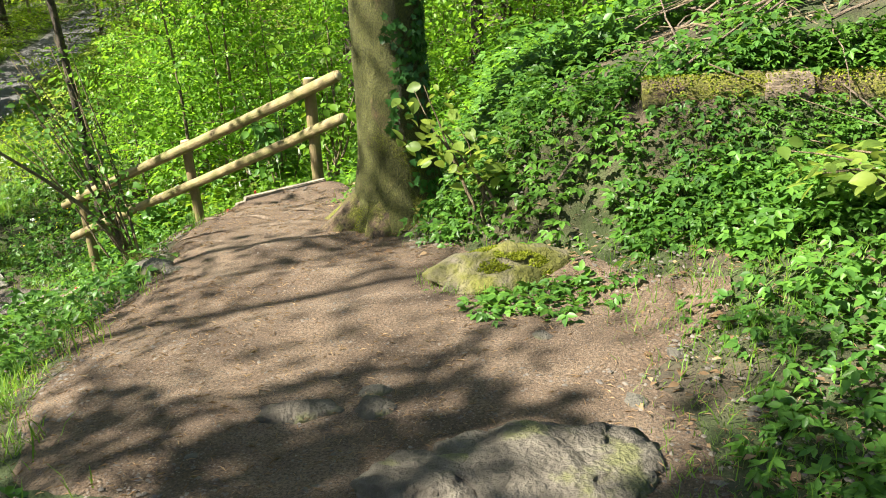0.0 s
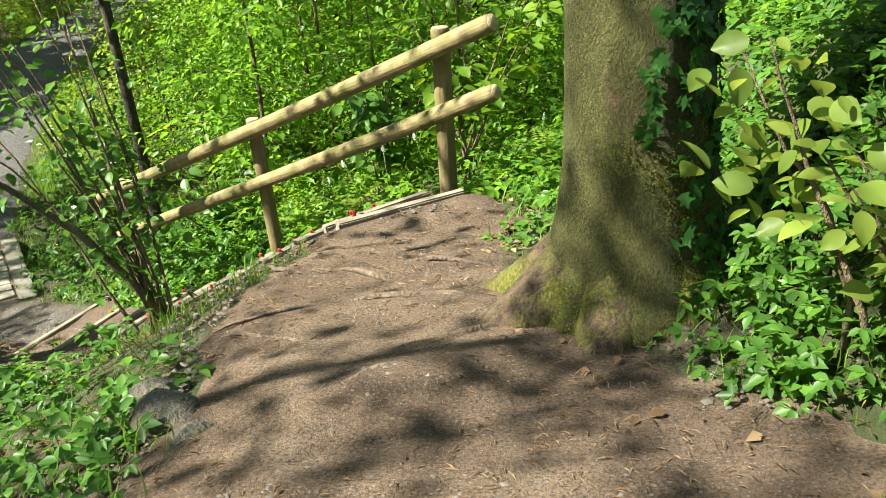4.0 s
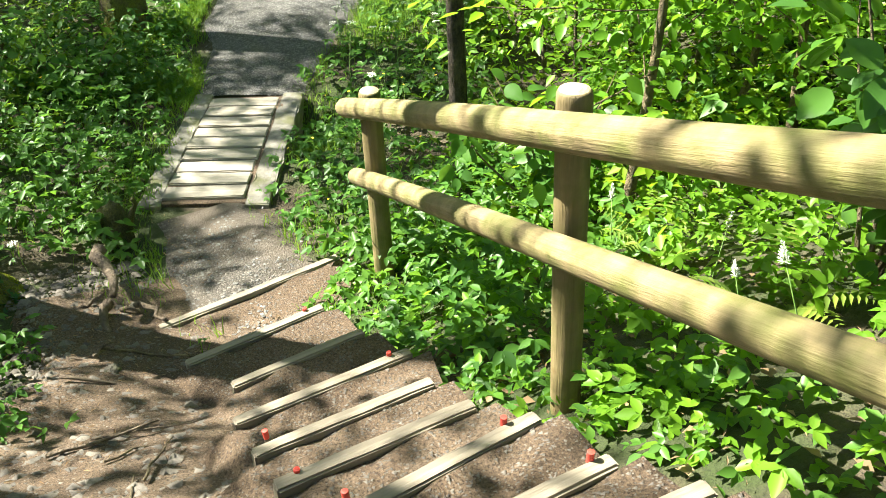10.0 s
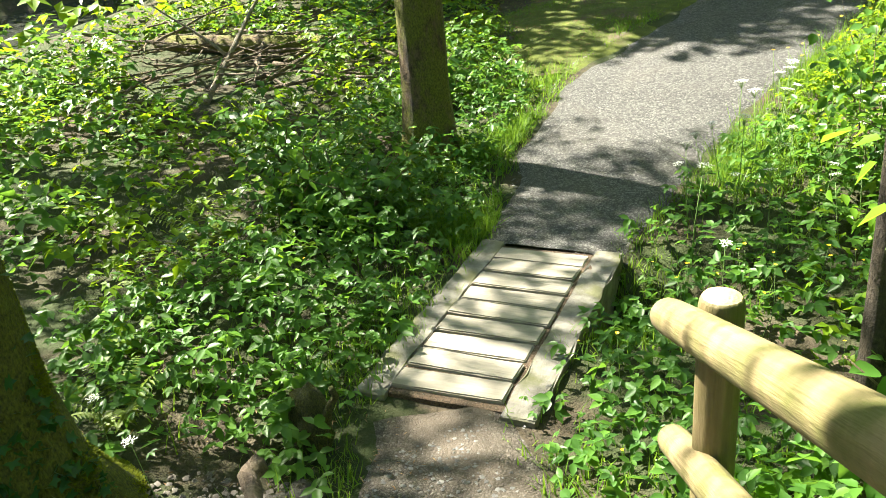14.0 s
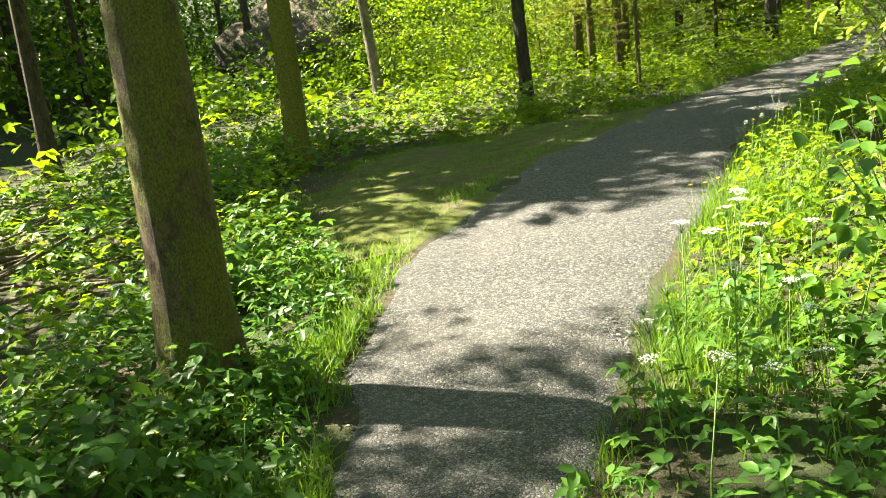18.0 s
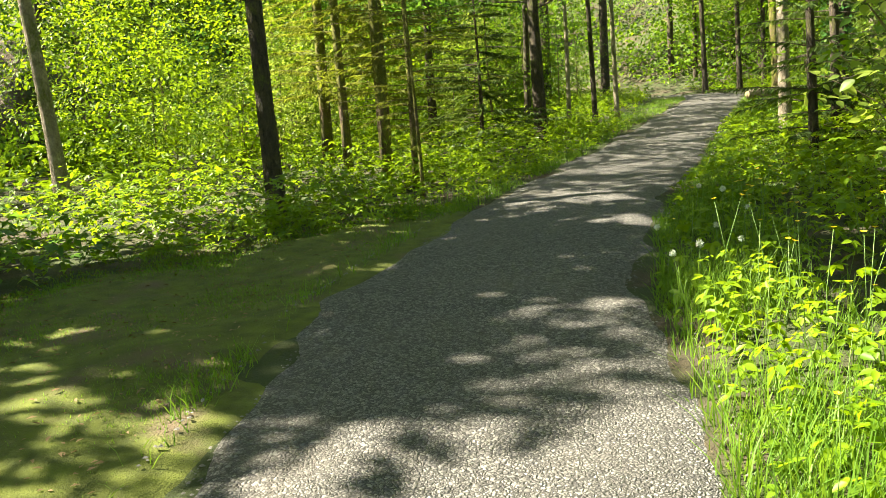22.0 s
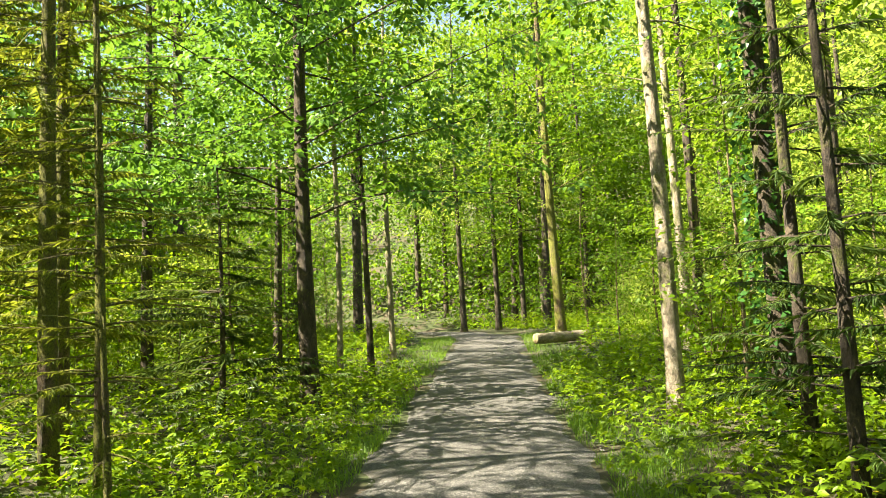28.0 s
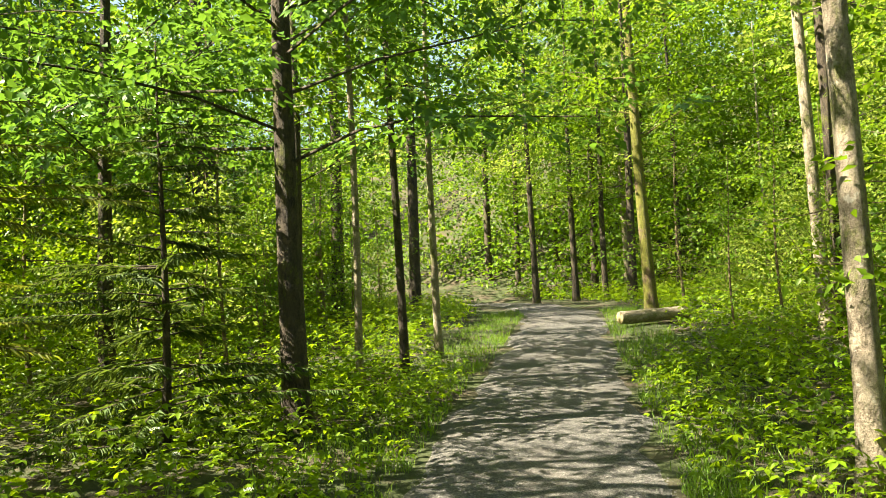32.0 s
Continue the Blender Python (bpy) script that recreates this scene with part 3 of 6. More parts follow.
def broadleaf(name, height, radius, bare, reach, seed, bark, leaf, limbs=26, per=9, size=0.14, lean=(0, 0), sides=10, label="", category="tree", flare=1.5, wiggle=0.05, shape=POINTED, place=(0, 0, 0)):
    """A forest tree: tapered trunk, limbs from `bare` upwards, leaves in level sprays."""
    rng = np.random.default_rng(seed)
    root = thing(name, place, label, category)
    s = np.concatenate([[-0.02, 0.0, 0.015, 0.04], np.linspace(0.08, 1, 14)])
    line = np.stack([lean[0] * np.maximum(s, 0) ** 1.2 * height + wiggle * np.sin(s * 5 + seed), lean[1] * np.maximum(s, 0) ** 1.2 * height + wiggle * np.sin(s * 4 + 2 * seed), s * height], -1)
    rad = radius * (1 - 0.85 * np.clip(s, 0, 1)) * (1 + (flare - 1) * np.exp(-np.maximum(s, 0) * height / 0.22))
    tv = tube(line, rad, sides, 0.06, seed)
    part("trunk", shade(raw_mesh("trunk", *tv, bark)), root)
    wood, pts = [], []
    for i in range(limbs):
        u = bare / height + (0.97 - bare / height) * (i + rng.uniform(0, 1)) / limbs
        at = np.array([np.interp(u, s, line[:, k]) for k in range(3)])
        yaw = i * 2.4 + rng.normal(0, 0.4)
        long = reach * (1 - 0.65 * ((u * height - bare) / max(height - bare, 0.1)) ** 1.3) * rng.uniform(0.6, 1.1)
        pl = bent(at, (math.cos(yaw), math.sin(yaw), rng.uniform(0.05, 0.5)), long, rng.uniform(-0.3, 0.1), rng)
        wood.append(tube(pl, np.linspace(radius * 0.2 * (1 - 0.6 * u), 0.005, len(pl)), 3, caps=False))
        for q in np.linspace(0.3, 1.0, max(3, int(long / 0.28))):
            c = np.array([np.interp(q, np.linspace(0, 1, len(pl)), pl[:, k]) for k in range(3)])
            side = rng.normal(0, 0.16 * long, 3) * (1, 1, 0.3)
            pts.append(c + side)
            pts.append(c - side * 0.8)
    part("branchwork", shade(raw_mesh("branchwork", *joined(wood), bark)), root, kind="stuff")
    part("crown", raw_mesh("crown", *sprays(np.array(pts), rng, per, 0.26, size, shape), leaf), root, kind="stuff")
    return root


def spruce(name, height, radius, reach, seed, leaf, whorls=0.42, bare=0.3, droop=-0.12, thin=1.0, label="", place=(0, 0, 0), dead=0.0, bark=None, fine=1.0, twig=NEEDLES):
    """A young spruce: straight trunk, whorls of branches, needle twigs to both sides."""
    rng = np.random.default_rng(seed)
    root = thing(name, place, label, "tree")
    s = np.linspace(-0.02, 1, 10)
    line = np.stack([0.03 * np.sin(4 * s + seed), 0.03 * np.cos(5 * s + seed), s * height], -1)
    part("trunk", shade(raw_mesh("trunk", *tube(line, radius * (1.02 - s) + 0.004, 8, 0.04, seed), bark or M_BARK_DARK)), root)
    wood, P, Y, L = [], [], [], []
    for h in np.arange(bare, height, whorls):
        long = reach * max(1 - h / height, 0.0) ** 0.75 + 0.12
        for b in range(rng.integers(4, 7)):
            yaw = rng.uniform(0, 6.28)
            way = np.array([math.cos(yaw), math.sin(yaw), rng.uniform(-0.1, 0.25)])
            pl = bent((0, 0, h + rng.uniform(-0.1, 0.1)), way, long * rng.uniform(0.6, 1.1), droop, rng, 5, 0.04)
            wood.append(tube(pl, np.linspace(0.009, 0.003, 5), 3, caps=False))
            if rng.uniform() < dead and h < height * 0.45:
                continue
            m = max(6, int(long / 0.042 * thin))
            for q in np.linspace(0.18, 1.0, m):
                c = np.array([np.interp(q, np.linspace(0, 1, 5), pl[:, k]) for k in range(3)])
                for sg in (-1, 1):
                    P.append(c)
                    Y.append(yaw + sg * rng.uniform(0.5, 1.1))
                    L.append((0.07 + 0.15 * long * (1 - 0.7 * q)) * rng.uniform(0.5, 1.15) * fine)
    P, Y, L = np.array(P), np.array(Y), np.array(L)
    part("branchwork", shade(raw_mesh("branchwork", *joined(wood), bark or M_BARK_DARK)), root, kind="stuff")
    n = len(P)
    part("needles", raw_mesh("needles", *blades(P, Y, rng.normal(-0.4, 0.3, n), rng.normal(0, 0.9, n), L, (0.016 + L * 0.1) * fine, twig), leaf), root, kind="stuff")
    return root


def at_ground(x, y, turn=0.0, scale=1.0, sink=0.03, tall=None):
    z = float(land(x, y)[0]) - sink
    return Matrix.LocRotScale((x, y, z), Euler((0, 0, radians(turn))), (scale, scale, tall or scale))


def log_mesh(name, length, radius, mats, seed=0, sides=14, rough=0.03, axis="z", taper=0.0, bend=0.0):
    """A round of timber along z with end faces of their own material and softened rims."""
    n = 12
    s = np.concatenate([[0, 0.006, 0.02], np.linspace(0.08, 0.92, n), [0.98, 0.994, 1]])
    edge = np.interp(s, [0, 0.006, 0.02, 0.98, 0.994, 1], [0.86, 0.96, 1, 1, 0.96, 0.86])
    line = np.stack([bend * np.sin(np.pi * s), bend * 0.5 * np.sin(2 * np.pi * s), s * length], -1)
    V, F = tube(line, radius * edge * (1 - taper * s), sides, rough, seed)
    me = raw_mesh(name, V, F, mats)
    k = np.zeros(len(F), np.int32)
    k[-2 * sides:] = 1 if isinstance(mats, (list, tuple)) and len(mats) > 1 else 0
    me.polygons.foreach_set("material_index", k)
    return shade(me)


def along(a, b, twist=0.0):
    """The pose of a piece whose z axis runs from a to b."""
    a, b = Vector(a), Vector(b)
    return Matrix.Translation(a) @ (b - a).to_track_quat("Z", "Y").to_matrix().to_4x4() @ pose(0, 0, 0, 0, 0, twist)


def plank_mesh(name, sx, sy, sz, mat, seed, wear=0.0016, cuts=6):
    """A sawn board along x with worn edges, its top at z = 0."""
    rng = random.Random(seed)
    bm = bmesh.new()
    bmesh.ops.create_cube(bm, size=1)
    bmesh.ops.scale(bm, vec=(sx, sy, sz), verts=bm.verts)
    bmesh.ops.translate(bm, vec=(0, 0, -sz / 2), verts=bm.verts)
    bmesh.ops.subdivide_edges(bm, edges=[e for e in bm.edges if abs(e.verts[0].co.x - e.verts[1].co.x) > sx * 0.9], cuts=cuts)
    bmesh.ops.bevel(bm, geom=[e for e in bm.edges if e.calc_face_angle(0) > 1.0], offset=0.007, segments=2, affect="EDGES")
    for v in bm.verts:
        v.co += Vector((rng.gauss(0, wear * 0.3), rng.gauss(0, wear), rng.gauss(0, wear * 0.6)))
    return bm_mesh(name, bm, mat, False)


def rock_mesh(name, sx, sy, sz, mat, seed, level=3, rough=0.22):
    bm = bmesh.new()
    bmesh.ops.create_icosphere(bm, subdivisions=level, radius=1)
    for v in bm.verts:
        d = v.co.normalized()
        q = d * 1.6 + Vector((seed * 3.1, seed * 1.7, seed * 0.9))
        k = 1 + rough * (noise.noise(q) + 0.5 * noise.noise(q * 2.3) + 0.25 * noise.noise(q * 5))
        k *= 1 - 0.12 * (noise.cell(q * 1.3) - 0.5)
        v.co = Vector((d.x * sx, d.y * sy, d.z * sz)) * k
    return bm_mesh(name, bm, mat)


# ---- ground ----


def spaced(lo, hi, step, out, grow=1.35):
    mid = list(np.arange(lo, hi + 1e-6, step))
    a, b, d = [], [], step
    p, q = lo, hi
    while p > lo - out:
        d *= grow
        p, q = p - d, q + d
        a.append(p)
        b.append(q)
    return np.array(a[::-1] + mid + b)


def ripple(x, y):
    return (0.03 * np.sin(1.9 * x + 0.7 * y) * np.sin(1.3 * y - 0.5 * x + 1) + 0.018 * np.sin(5.1 * x + 2 * y) * np.sin(4.3 * y - x)
            + 0.01 * np.sin(11 * x - 3 * y + 2) * np.sin(9 * y + 4 * x))


def sheet(name, xs, ys, height, mats, pick=None):
    X, Y = np.meshgrid(xs, ys)
    x, y = X.ravel(), Y.ravel()
    z = height(x, y)
    w, h = len(xs), len(ys)
    i = (np.arange(h - 1)[:, None] * w + np.arange(w - 1)[None]).ravel()
    F = np.concatenate([np.stack([i, i + 1, i + w + 1], -1), np.stack([i, i + w + 1, i + w], -1)])
    me = raw_mesh(name, np.stack([x, y, z], -1), F, mats)
    if pick is not None:
        me.polygons.foreach_set("material_index", np.tile(pick(x[i], y[i]), 2).astype(np.int32))
    return shade(me)


def ground_height(x, y):
    z, side, wide, at = lie(x, y)
    calm = smooth(0.6, 1.6, np.abs(side) / np.maximum(wide, 0.3))
    return land(x, y) + ripple(x, y) * (0.25 + 0.75 * calm)


alone("ground", sheet("ground", spaced(-16, 4, 0.13, 500), spaced(-2, 34, 0.13, 500), ground_height, M_FLOOR),
      "dark forest soil with leaf litter under the plants", "ground", "structure")


def strip(name, rows, height, mats, across=28, ragged=0.18, crown=0.03, seed=3, scale=1.0, shift=0.0):
    """A way laid over the ground, sinking under it at uneven edges."""
    L = densify(rows, 0.11)
    d = np.gradient(L[:, :2], axis=0)
    d /= np.linalg.norm(d, axis=1)[:, None]
    k = np.ones(9) / 9
    d = np.stack([np.convolve(np.pad(d[:, c], 4, "edge"), k, "valid") for c in (0, 1)], -1)
    u = np.linspace(-1, 1, across)
    n = len(L)
    along_ = np.cumsum(np.full(n, 0.11))
    wl = 1 + ragged * (np.sin(along_ * 1.7 + seed) * 0.5 + np.sin(along_ * 4.3 + 2 * seed) * 0.3 + np.sin(along_ * 9.1) * 0.2)
    wr = 1 + ragged * (np.sin(along_ * 1.4 + 5 + seed) * 0.5 + np.sin(along_ * 3.9 + seed) * 0.3 + np.sin(along_ * 8.3 + 1) * 0.2)
    w = np.where(u[None] < 0, wl[:, None], wr[:, None]) * (L[:, 3:4] * scale)
    x = L[:, 0:1] + d[:, 1:2] * (u[None] * w + shift)
    y = L[:, 1:2] - d[:, 0:1] * (u[None] * w + shift)
    z = ground_height(x.ravel(), y.ravel()).reshape(x.shape) + crown * (1 - 2.2 * np.abs(u[None]) ** 5) + 0.012 * np.sin(3.3 * x) * np.sin(2.7 * y)
    i = (np.arange(n - 1)[:, None] * across + np.arange(across - 1)[None]).ravel()
    F = np.concatenate([np.stack([i, i + 1, i + across + 1], -1), np.stack([i, i + across + 1, i + across], -1)])
    return shade(raw_mesh(name, np.stack([x, y, z], -1).reshape(-1, 3), F, mats))


alone("dirt_trail", strip("dirt_trail", TRAIL, None, M_SOIL, scale=1.1, ragged=0.25, crown=0.03), "brown earth trail with small stones and sun flecks", "path", "structure")
JOINT = (-6.28, 10.18, -3.0, 0.42, 0, 0)
alone("gravel_path", strip("gravel_path", [(-5.12, 9.62, -2.87, 0.5, 0, 0)] + LOWER[:1] + [JOINT], None, M_STONYBED, ragged=0.2, crown=0.03), "trodden stony path before the footbridge", "path", "structure")
alone("gravel_path", strip("gravel_path", [(-7.36, 11.69, -3.0, 0.5, 0, 0)] + LOWER[3:] + FAR, None, M_GRAVELBED, ragged=0.12, crown=0.035), "grey crushed-stone forest path", "path", "structure")
alone("moss_verge", strip("moss_verge", [(-10.3, 13.9, 0, 0.35, 0, 0), (-11.7, 15.5, 0, 1.35, 0, 0), (-12.3, 17.1, 0, 1.5, 0, 0), (-12.1, 18.8, 0, 0.9, 0, 0), (-12.05, 20.6, 0, 0.4, 0, 0)], None, M_MOSSBED, ragged=0.25, crown=0.02, seed=8), "flat mossy verge beside the gravel path", "verge", "structure")
DIRT_BANK = [(-2.3, 7.0, 0, 0.7, 0, 0), (-3.2, 7.6, 0, 0.8, 0, 0), (-4.2, 8.2, 0, 0.75, 0, 0), (-5.1, 8.75, 0, 0.65, 0, 0), (-5.9, 9.1, 0, 0.5, 0, 0)]
alone("dirt_bank", strip("dirt_bank", DIRT_BANK, None, M_SOIL, ragged=0.3, crown=0.035, seed=5), "bare earth bank with stones beside the steps", "bank", "structure")

alone("dirt_shelf", strip("dirt_shelf", [(-0.4, 3.9, 0, 0.5, 0, 0), (0.5, 3.55, 0, 0.85, 0, 0), (1.15, 3.42, 0, 0.12, 0, 0)], None, M_SOIL, ragged=0.3, crown=0.03, seed=2), "bare earth shelf beside the trail", "bank", "structure")

# stream
_s = np.linspace(-40, 40, 60)
_c = np.stack([-24.0 - 0.57 * _s, 14.5 + 0.82 * _s], -1)
_V = np.concatenate([np.stack([_c[:, 0] + 0.82 * k, _c[:, 1] + 0.57 * k, np.full(60, -3.02)], -1) for k in (-1.9, 1.9)])
_i = np.arange(59)
alone("stream", raw_mesh("stream", _V, np.concatenate([np.stack([_i, _i + 60, _i + 61], -1), np.stack([_i, _i + 61, _i + 1], -1)]), M_WATER), "shallow stream glinting between the banks", "water", "structure")

# ---- steps ----
STEPS = [((-1.77, 7.03), (-1.15, 7.50)), ((-1.95, 7.44), (-1.41, 7.95)), ((-2.20, 7.64), (-1.72, 8.21)), ((-2.45, 7.78), (-2.09, 8.41)),
         ((-2.67, 7.87), (-2.37, 8.53)), ((-2.96, 8.01), (-2.70, 8.71)), ((-3.29, 8.14), (-3.00, 8.80)), ((-3.59, 8.30), (-3.30, 8.96)),
         ((-3.92, 8.48), (-3.60, 9.20)), ((-4.25, 8.74), (-4.01, 9.35)), ((-4.72, 8.84), (-4.46, 9.54)), ((-5.25, 9.06), (-4.89, 10.13))]
stair = thing("plank_steps", (-3.2, 8.3, -1.9), "twelve weathered grey planks set on edge as trail steps", "steps", kind="structure")
STAKED = {0: (0.17,), 1: (0.3,), 2: (0.22, 0.86), 3: (0.2,), 4: (0.9,), 5: (0.16, 0.85), 6: (0.1,), 7: (0.12,), 8: (0.9,), 10: (0.85,)}
for i, (a, b) in enumerate(STEPS):
    z = -0.80 - 0.182 * i
    a, b = Vector((*a, z)), Vector((*b, z))
    d = (b - a).normalized()
    down = Vector((-d.y, d.x, 0))
    long = (b - a).length
    mid = (a + b) / 2 + down * 0.03
    m = Matrix.Translation(mid - Vector((-3.2, 8.3, -1.9))) @ Matrix((d, down, (0, 0, 1))).transposed().to_4x4() @ pose(0, 0, 0, random.uniform(-2, 2), random.uniform(-1.5, 1.5), 0)
    part("plank", plank_mesh("plank", long, 0.055, 0.16, M_PLANK, i), stair, m)
    for q in STAKED.get(i, ()):
        p = a.lerp(b, q) + down * 0.066
        st = part("stake", log_mesh("stake", 0.34, 0.0095, [M_STAKE, M_STAKE], i, 8), stair, pose(*(p - Vector((-3.2, 8.3, -1.9)) - Vector((0, 0, 0.33))), random.uniform(-5, 5), random.uniform(-5, 5), 0), "dark round stake")
        part("painted_top", log_mesh("painted_top", 0.036, 0.011, [M_RED, M_RED], i, 8), st, pose(0, 0, 0.315), "red painted stake top")
# earth treads between the planks
_pieces = []
for i in range(len(STEPS) - 1):
    (a, b), (c, e) = STEPS[i], STEPS[i + 1]
    z0, z1 = -0.80 - 0.182 * i - 0.165, -0.80 - 0.182 * (i + 1) - 0.02
    n = 13
    u = np.linspace(-0.42, 1.1, n)[:, None]
    A = np.array([*a, z0]) * (1 - u) + np.array([*b, z0]) * u
    C = np.array([*c, z1]) * (1 - u) + np.array([*e, z1]) * u
    rows_ = [A * (1 - q) + C * q for q in np.linspace(0, 1, 6)]
    V = np.concatenate(rows_)
    V[:, 2] += RNG.normal(0, 0.008, len(V)) - np.tile(0.42 * np.maximum(-u[:, 0] - 0.03, 0), 6)
    j = (np.arange(5)[:, None] * n + np.arange(n - 1)[None]).ravel()
    _pieces.append((V, np.concatenate([np.stack([j, j + 1, j + n + 1], -1), np.stack([j, j + n + 1, j + n], -1)])))
# the trail's end, level with the first plank
(_a, _b) = STEPS[0]
_u = np.linspace(-0.25, 1.2, 13)[:, None]
_A = np.array([*_a, -0.822]) * (1 - _u) + np.array([*_b, -0.822]) * _u
_rows = []
for q in np.linspace(0, 1, 6):
    R_ = _A + np.array([0.6, -0.8, 0.0]) * 0.62 * q
    R_[:, 2] = _A[:, 2] * (1 - q) + (ground_height(R_[:, 0], R_[:, 1]) + 0.02) * q - 0.35 * np.maximum(np.abs(_u[:, 0] - 0.475) - 0.56, 0)
    _rows.append(R_)
_j = (np.arange(5)[:, None] * 13 + np.arange(12)[None]).ravel()
_landing = (np.concatenate(_rows), np.concatenate([np.stack([_j, _j + 14, _j + 1], -1), np.stack([_j, _j + 13, _j + 14], -1)]))
_g = np.random.default_rng(12)
_chips = []
for V, F in _pieces:
    m_ = 900
    F_ = F[(F % 13).min(1) >= 3]
    f_ = F_[_g.integers(0, len(F_), m_)]
    w_ = _g.dirichlet((1, 1, 1), m_)
    c_ = (V[f_] * w_[..., None]).sum(1)
    k_ = 0.0055 * _g.uniform(0.4, 1.5, m_) ** 1.6
    o_ = np.array([(-1, -0.8, -0.3), (1, -0.7, -0.3), (0.1, 1, -0.3), (0.1, 0.1, 0.7)])[None] * _g.uniform(0.6, 1.4, (m_, 4, 3)) * k_[:, None, None]
    _chips.append(((c_[:, None] + o_).reshape(-1, 3), (np.array([(0, 1, 3), (1, 2, 3), (2, 0, 3)])[None] + (np.arange(m_) * 4)[:, None, None]).reshape(-1, 3)))
part("stone_chips", raw_mesh("stone_chips", *joined(_chips), M_PEBBLE), stair, pose(3.2, -8.3, 1.9), "small stones on the treads", "stuff")
part("treads", shade(raw_mesh("treads", *joined(_pieces + [_landing]), M_SOIL)), stair, pose(3.2, -8.3, 1.9), "trodden earth between the planks")

# ---- footbridge ----
bridge = thing("footbridge", (-6.85, 10.95, -3.0), "short footbridge of grey boards between worn concrete edges", "bridge", kind="structure")
B0, B1 = Vector((-6.345, 10.285, -2.955)), Vector((-7.325, 11.645, -2.955))
bd = (B1 - B0).normalized()
bs = Vector((bd.y, -bd.x, 0))
bo = Vector((-6.85, 10.95, -3.0))
for i in range(9):
    c = B0 + bd * (0.095 + i * 0.1865)
    m = Matrix.Translation(c - bo + Vector((0, 0, 0.004 * math.sin(i * 2.1)))) @ Matrix((bs, bd, (0, 0, 1))).transposed().to_4x4() @ pose(0, 0, 0, -2.0, random.uniform(-1, 1), random.uniform(-1, 1))
    part("board", plank_mesh("board", 0.58 + random.uniform(-0.015, 0.015), 0.171, 0.035, M_BOARD, 40 + i, 0.0015), bridge, m)
for sd, w, off in ((1, 0.17, 0.40), (-1, 0.15, 0.37)):
    c = (B0 + B1) / 2 + bs * sd * off + Vector((0, 0, -0.005))
    m = Matrix.Translation(c - bo) @ Matrix((bd, Vector((-bd.y * 0 - bs.x, -bs.y, 0)), (0, 0, 1))).transposed().to_4x4()
    part("edge_beam", plank_mesh("edge_beam", 1.85, w, 0.42, M_CONCRETE, 60 + sd, 0.007, 14), bridge, m, "worn concrete edge")
part("deck", plank_mesh("deck", 1.75, 0.70, 0.12, M_SOIL, 66, 0.006, 10), bridge, Matrix.Translation((B0 + B1) / 2 - bo - Vector((0, 0, 0.018))) @ Matrix((bd, Vector((-bs.x, -bs.y, 0)), (0, 0, 1))).transposed().to_4x4(), "soil-covered slab under the boards")

# ---- fence ----
fence = thing("log_fence", (-2.74, 8.96, -1.75), "rail fence of round yellowed logs with moss and sun flecks", "fence")
FO = Vector((-2.74, 8.96, -1.75))
POSTS = [((-1.30, 7.97, -1.0), (-1.29, 7.97, 0.01), 0.055), ((-2.79, 9.03, -2.0), (-2.83, 9.02, -0.78), 0.052), ((-4.52, 10.10, -3.05), (-4.51, 10.07, -1.60), 0.056)]
for i, (a, b, r) in enumerate(POSTS):
    a, b = Vector(a), Vector(b)
    part("post", log_mesh("post", (b - a).length, r, [M_POST, M_ENDGRAIN], i), fence, along(a - FO, b - FO))
for nm, a, b, r in (("top_rail", (-4.78, 10.16, -1.80), (-0.97, 7.60, 0.09), 0.053), ("lower_rail", (-4.77, 10.19, -2.23), (-0.97, 7.68, -0.30), 0.05)):
    a, b = Vector(a), Vector(b)
    part(nm, log_mesh("rail", (b - a).length, r, [M_RAIL, M_ENDGRAIN], 7, 16, 0.02, bend=0.012), fence, along(a - FO, b - FO))

# ---- named trees ----
# the great tree beside the trail, with ivy and a mossy foot
big = thing("large_tree", (-0.40, 5.87, -0.72), "thick grey-brown tree with ivy and mossy roots beside the trail", "tree")
s = np.concatenate([[-0.2, 0.0, 0.08, 0.16, 0.25], np.arange(0.35, 3.5, 0.11), [3.6, 4.2, 5, 7, 9, 12, 15]])
rad = 0.235 * np.interp(s, [0, 1, 5, 15], [1.06, 1.0, 0.85, 0.25]) + 0.24 * np.exp(-np.maximum(s, 0) / 0.26)
part("trunk", shade(raw_mesh("trunk", *tube(np.stack([-0.012 * s + 0.01 * np.sin(s), 0.01 * s, s], -1), rad, 44, 0.045, 4), M_BARK_BIG)), big)
for a, l in ((200, 0.9), (160, 0.8), (250, 0.75), (110, 0.6), (300, 0.6), (20, 0.5)):
    q = np.linspace(0, 1, 7)
    w = np.array([math.cos(radians(a)), math.sin(radians(a))])
    part("root", shade(raw_mesh("root", *tube(np.stack([w[0] * (0.16 + l * q), w[1] * (0.16 + l * q), 0.33 * (1 - q) ** 2.2 - 0.03 - 0.1 * q], -1), 0.14 * (1 - 0.8 * q), 10, 0.08, a), M_BARK_MOSS)), big, label="moss-covered root")

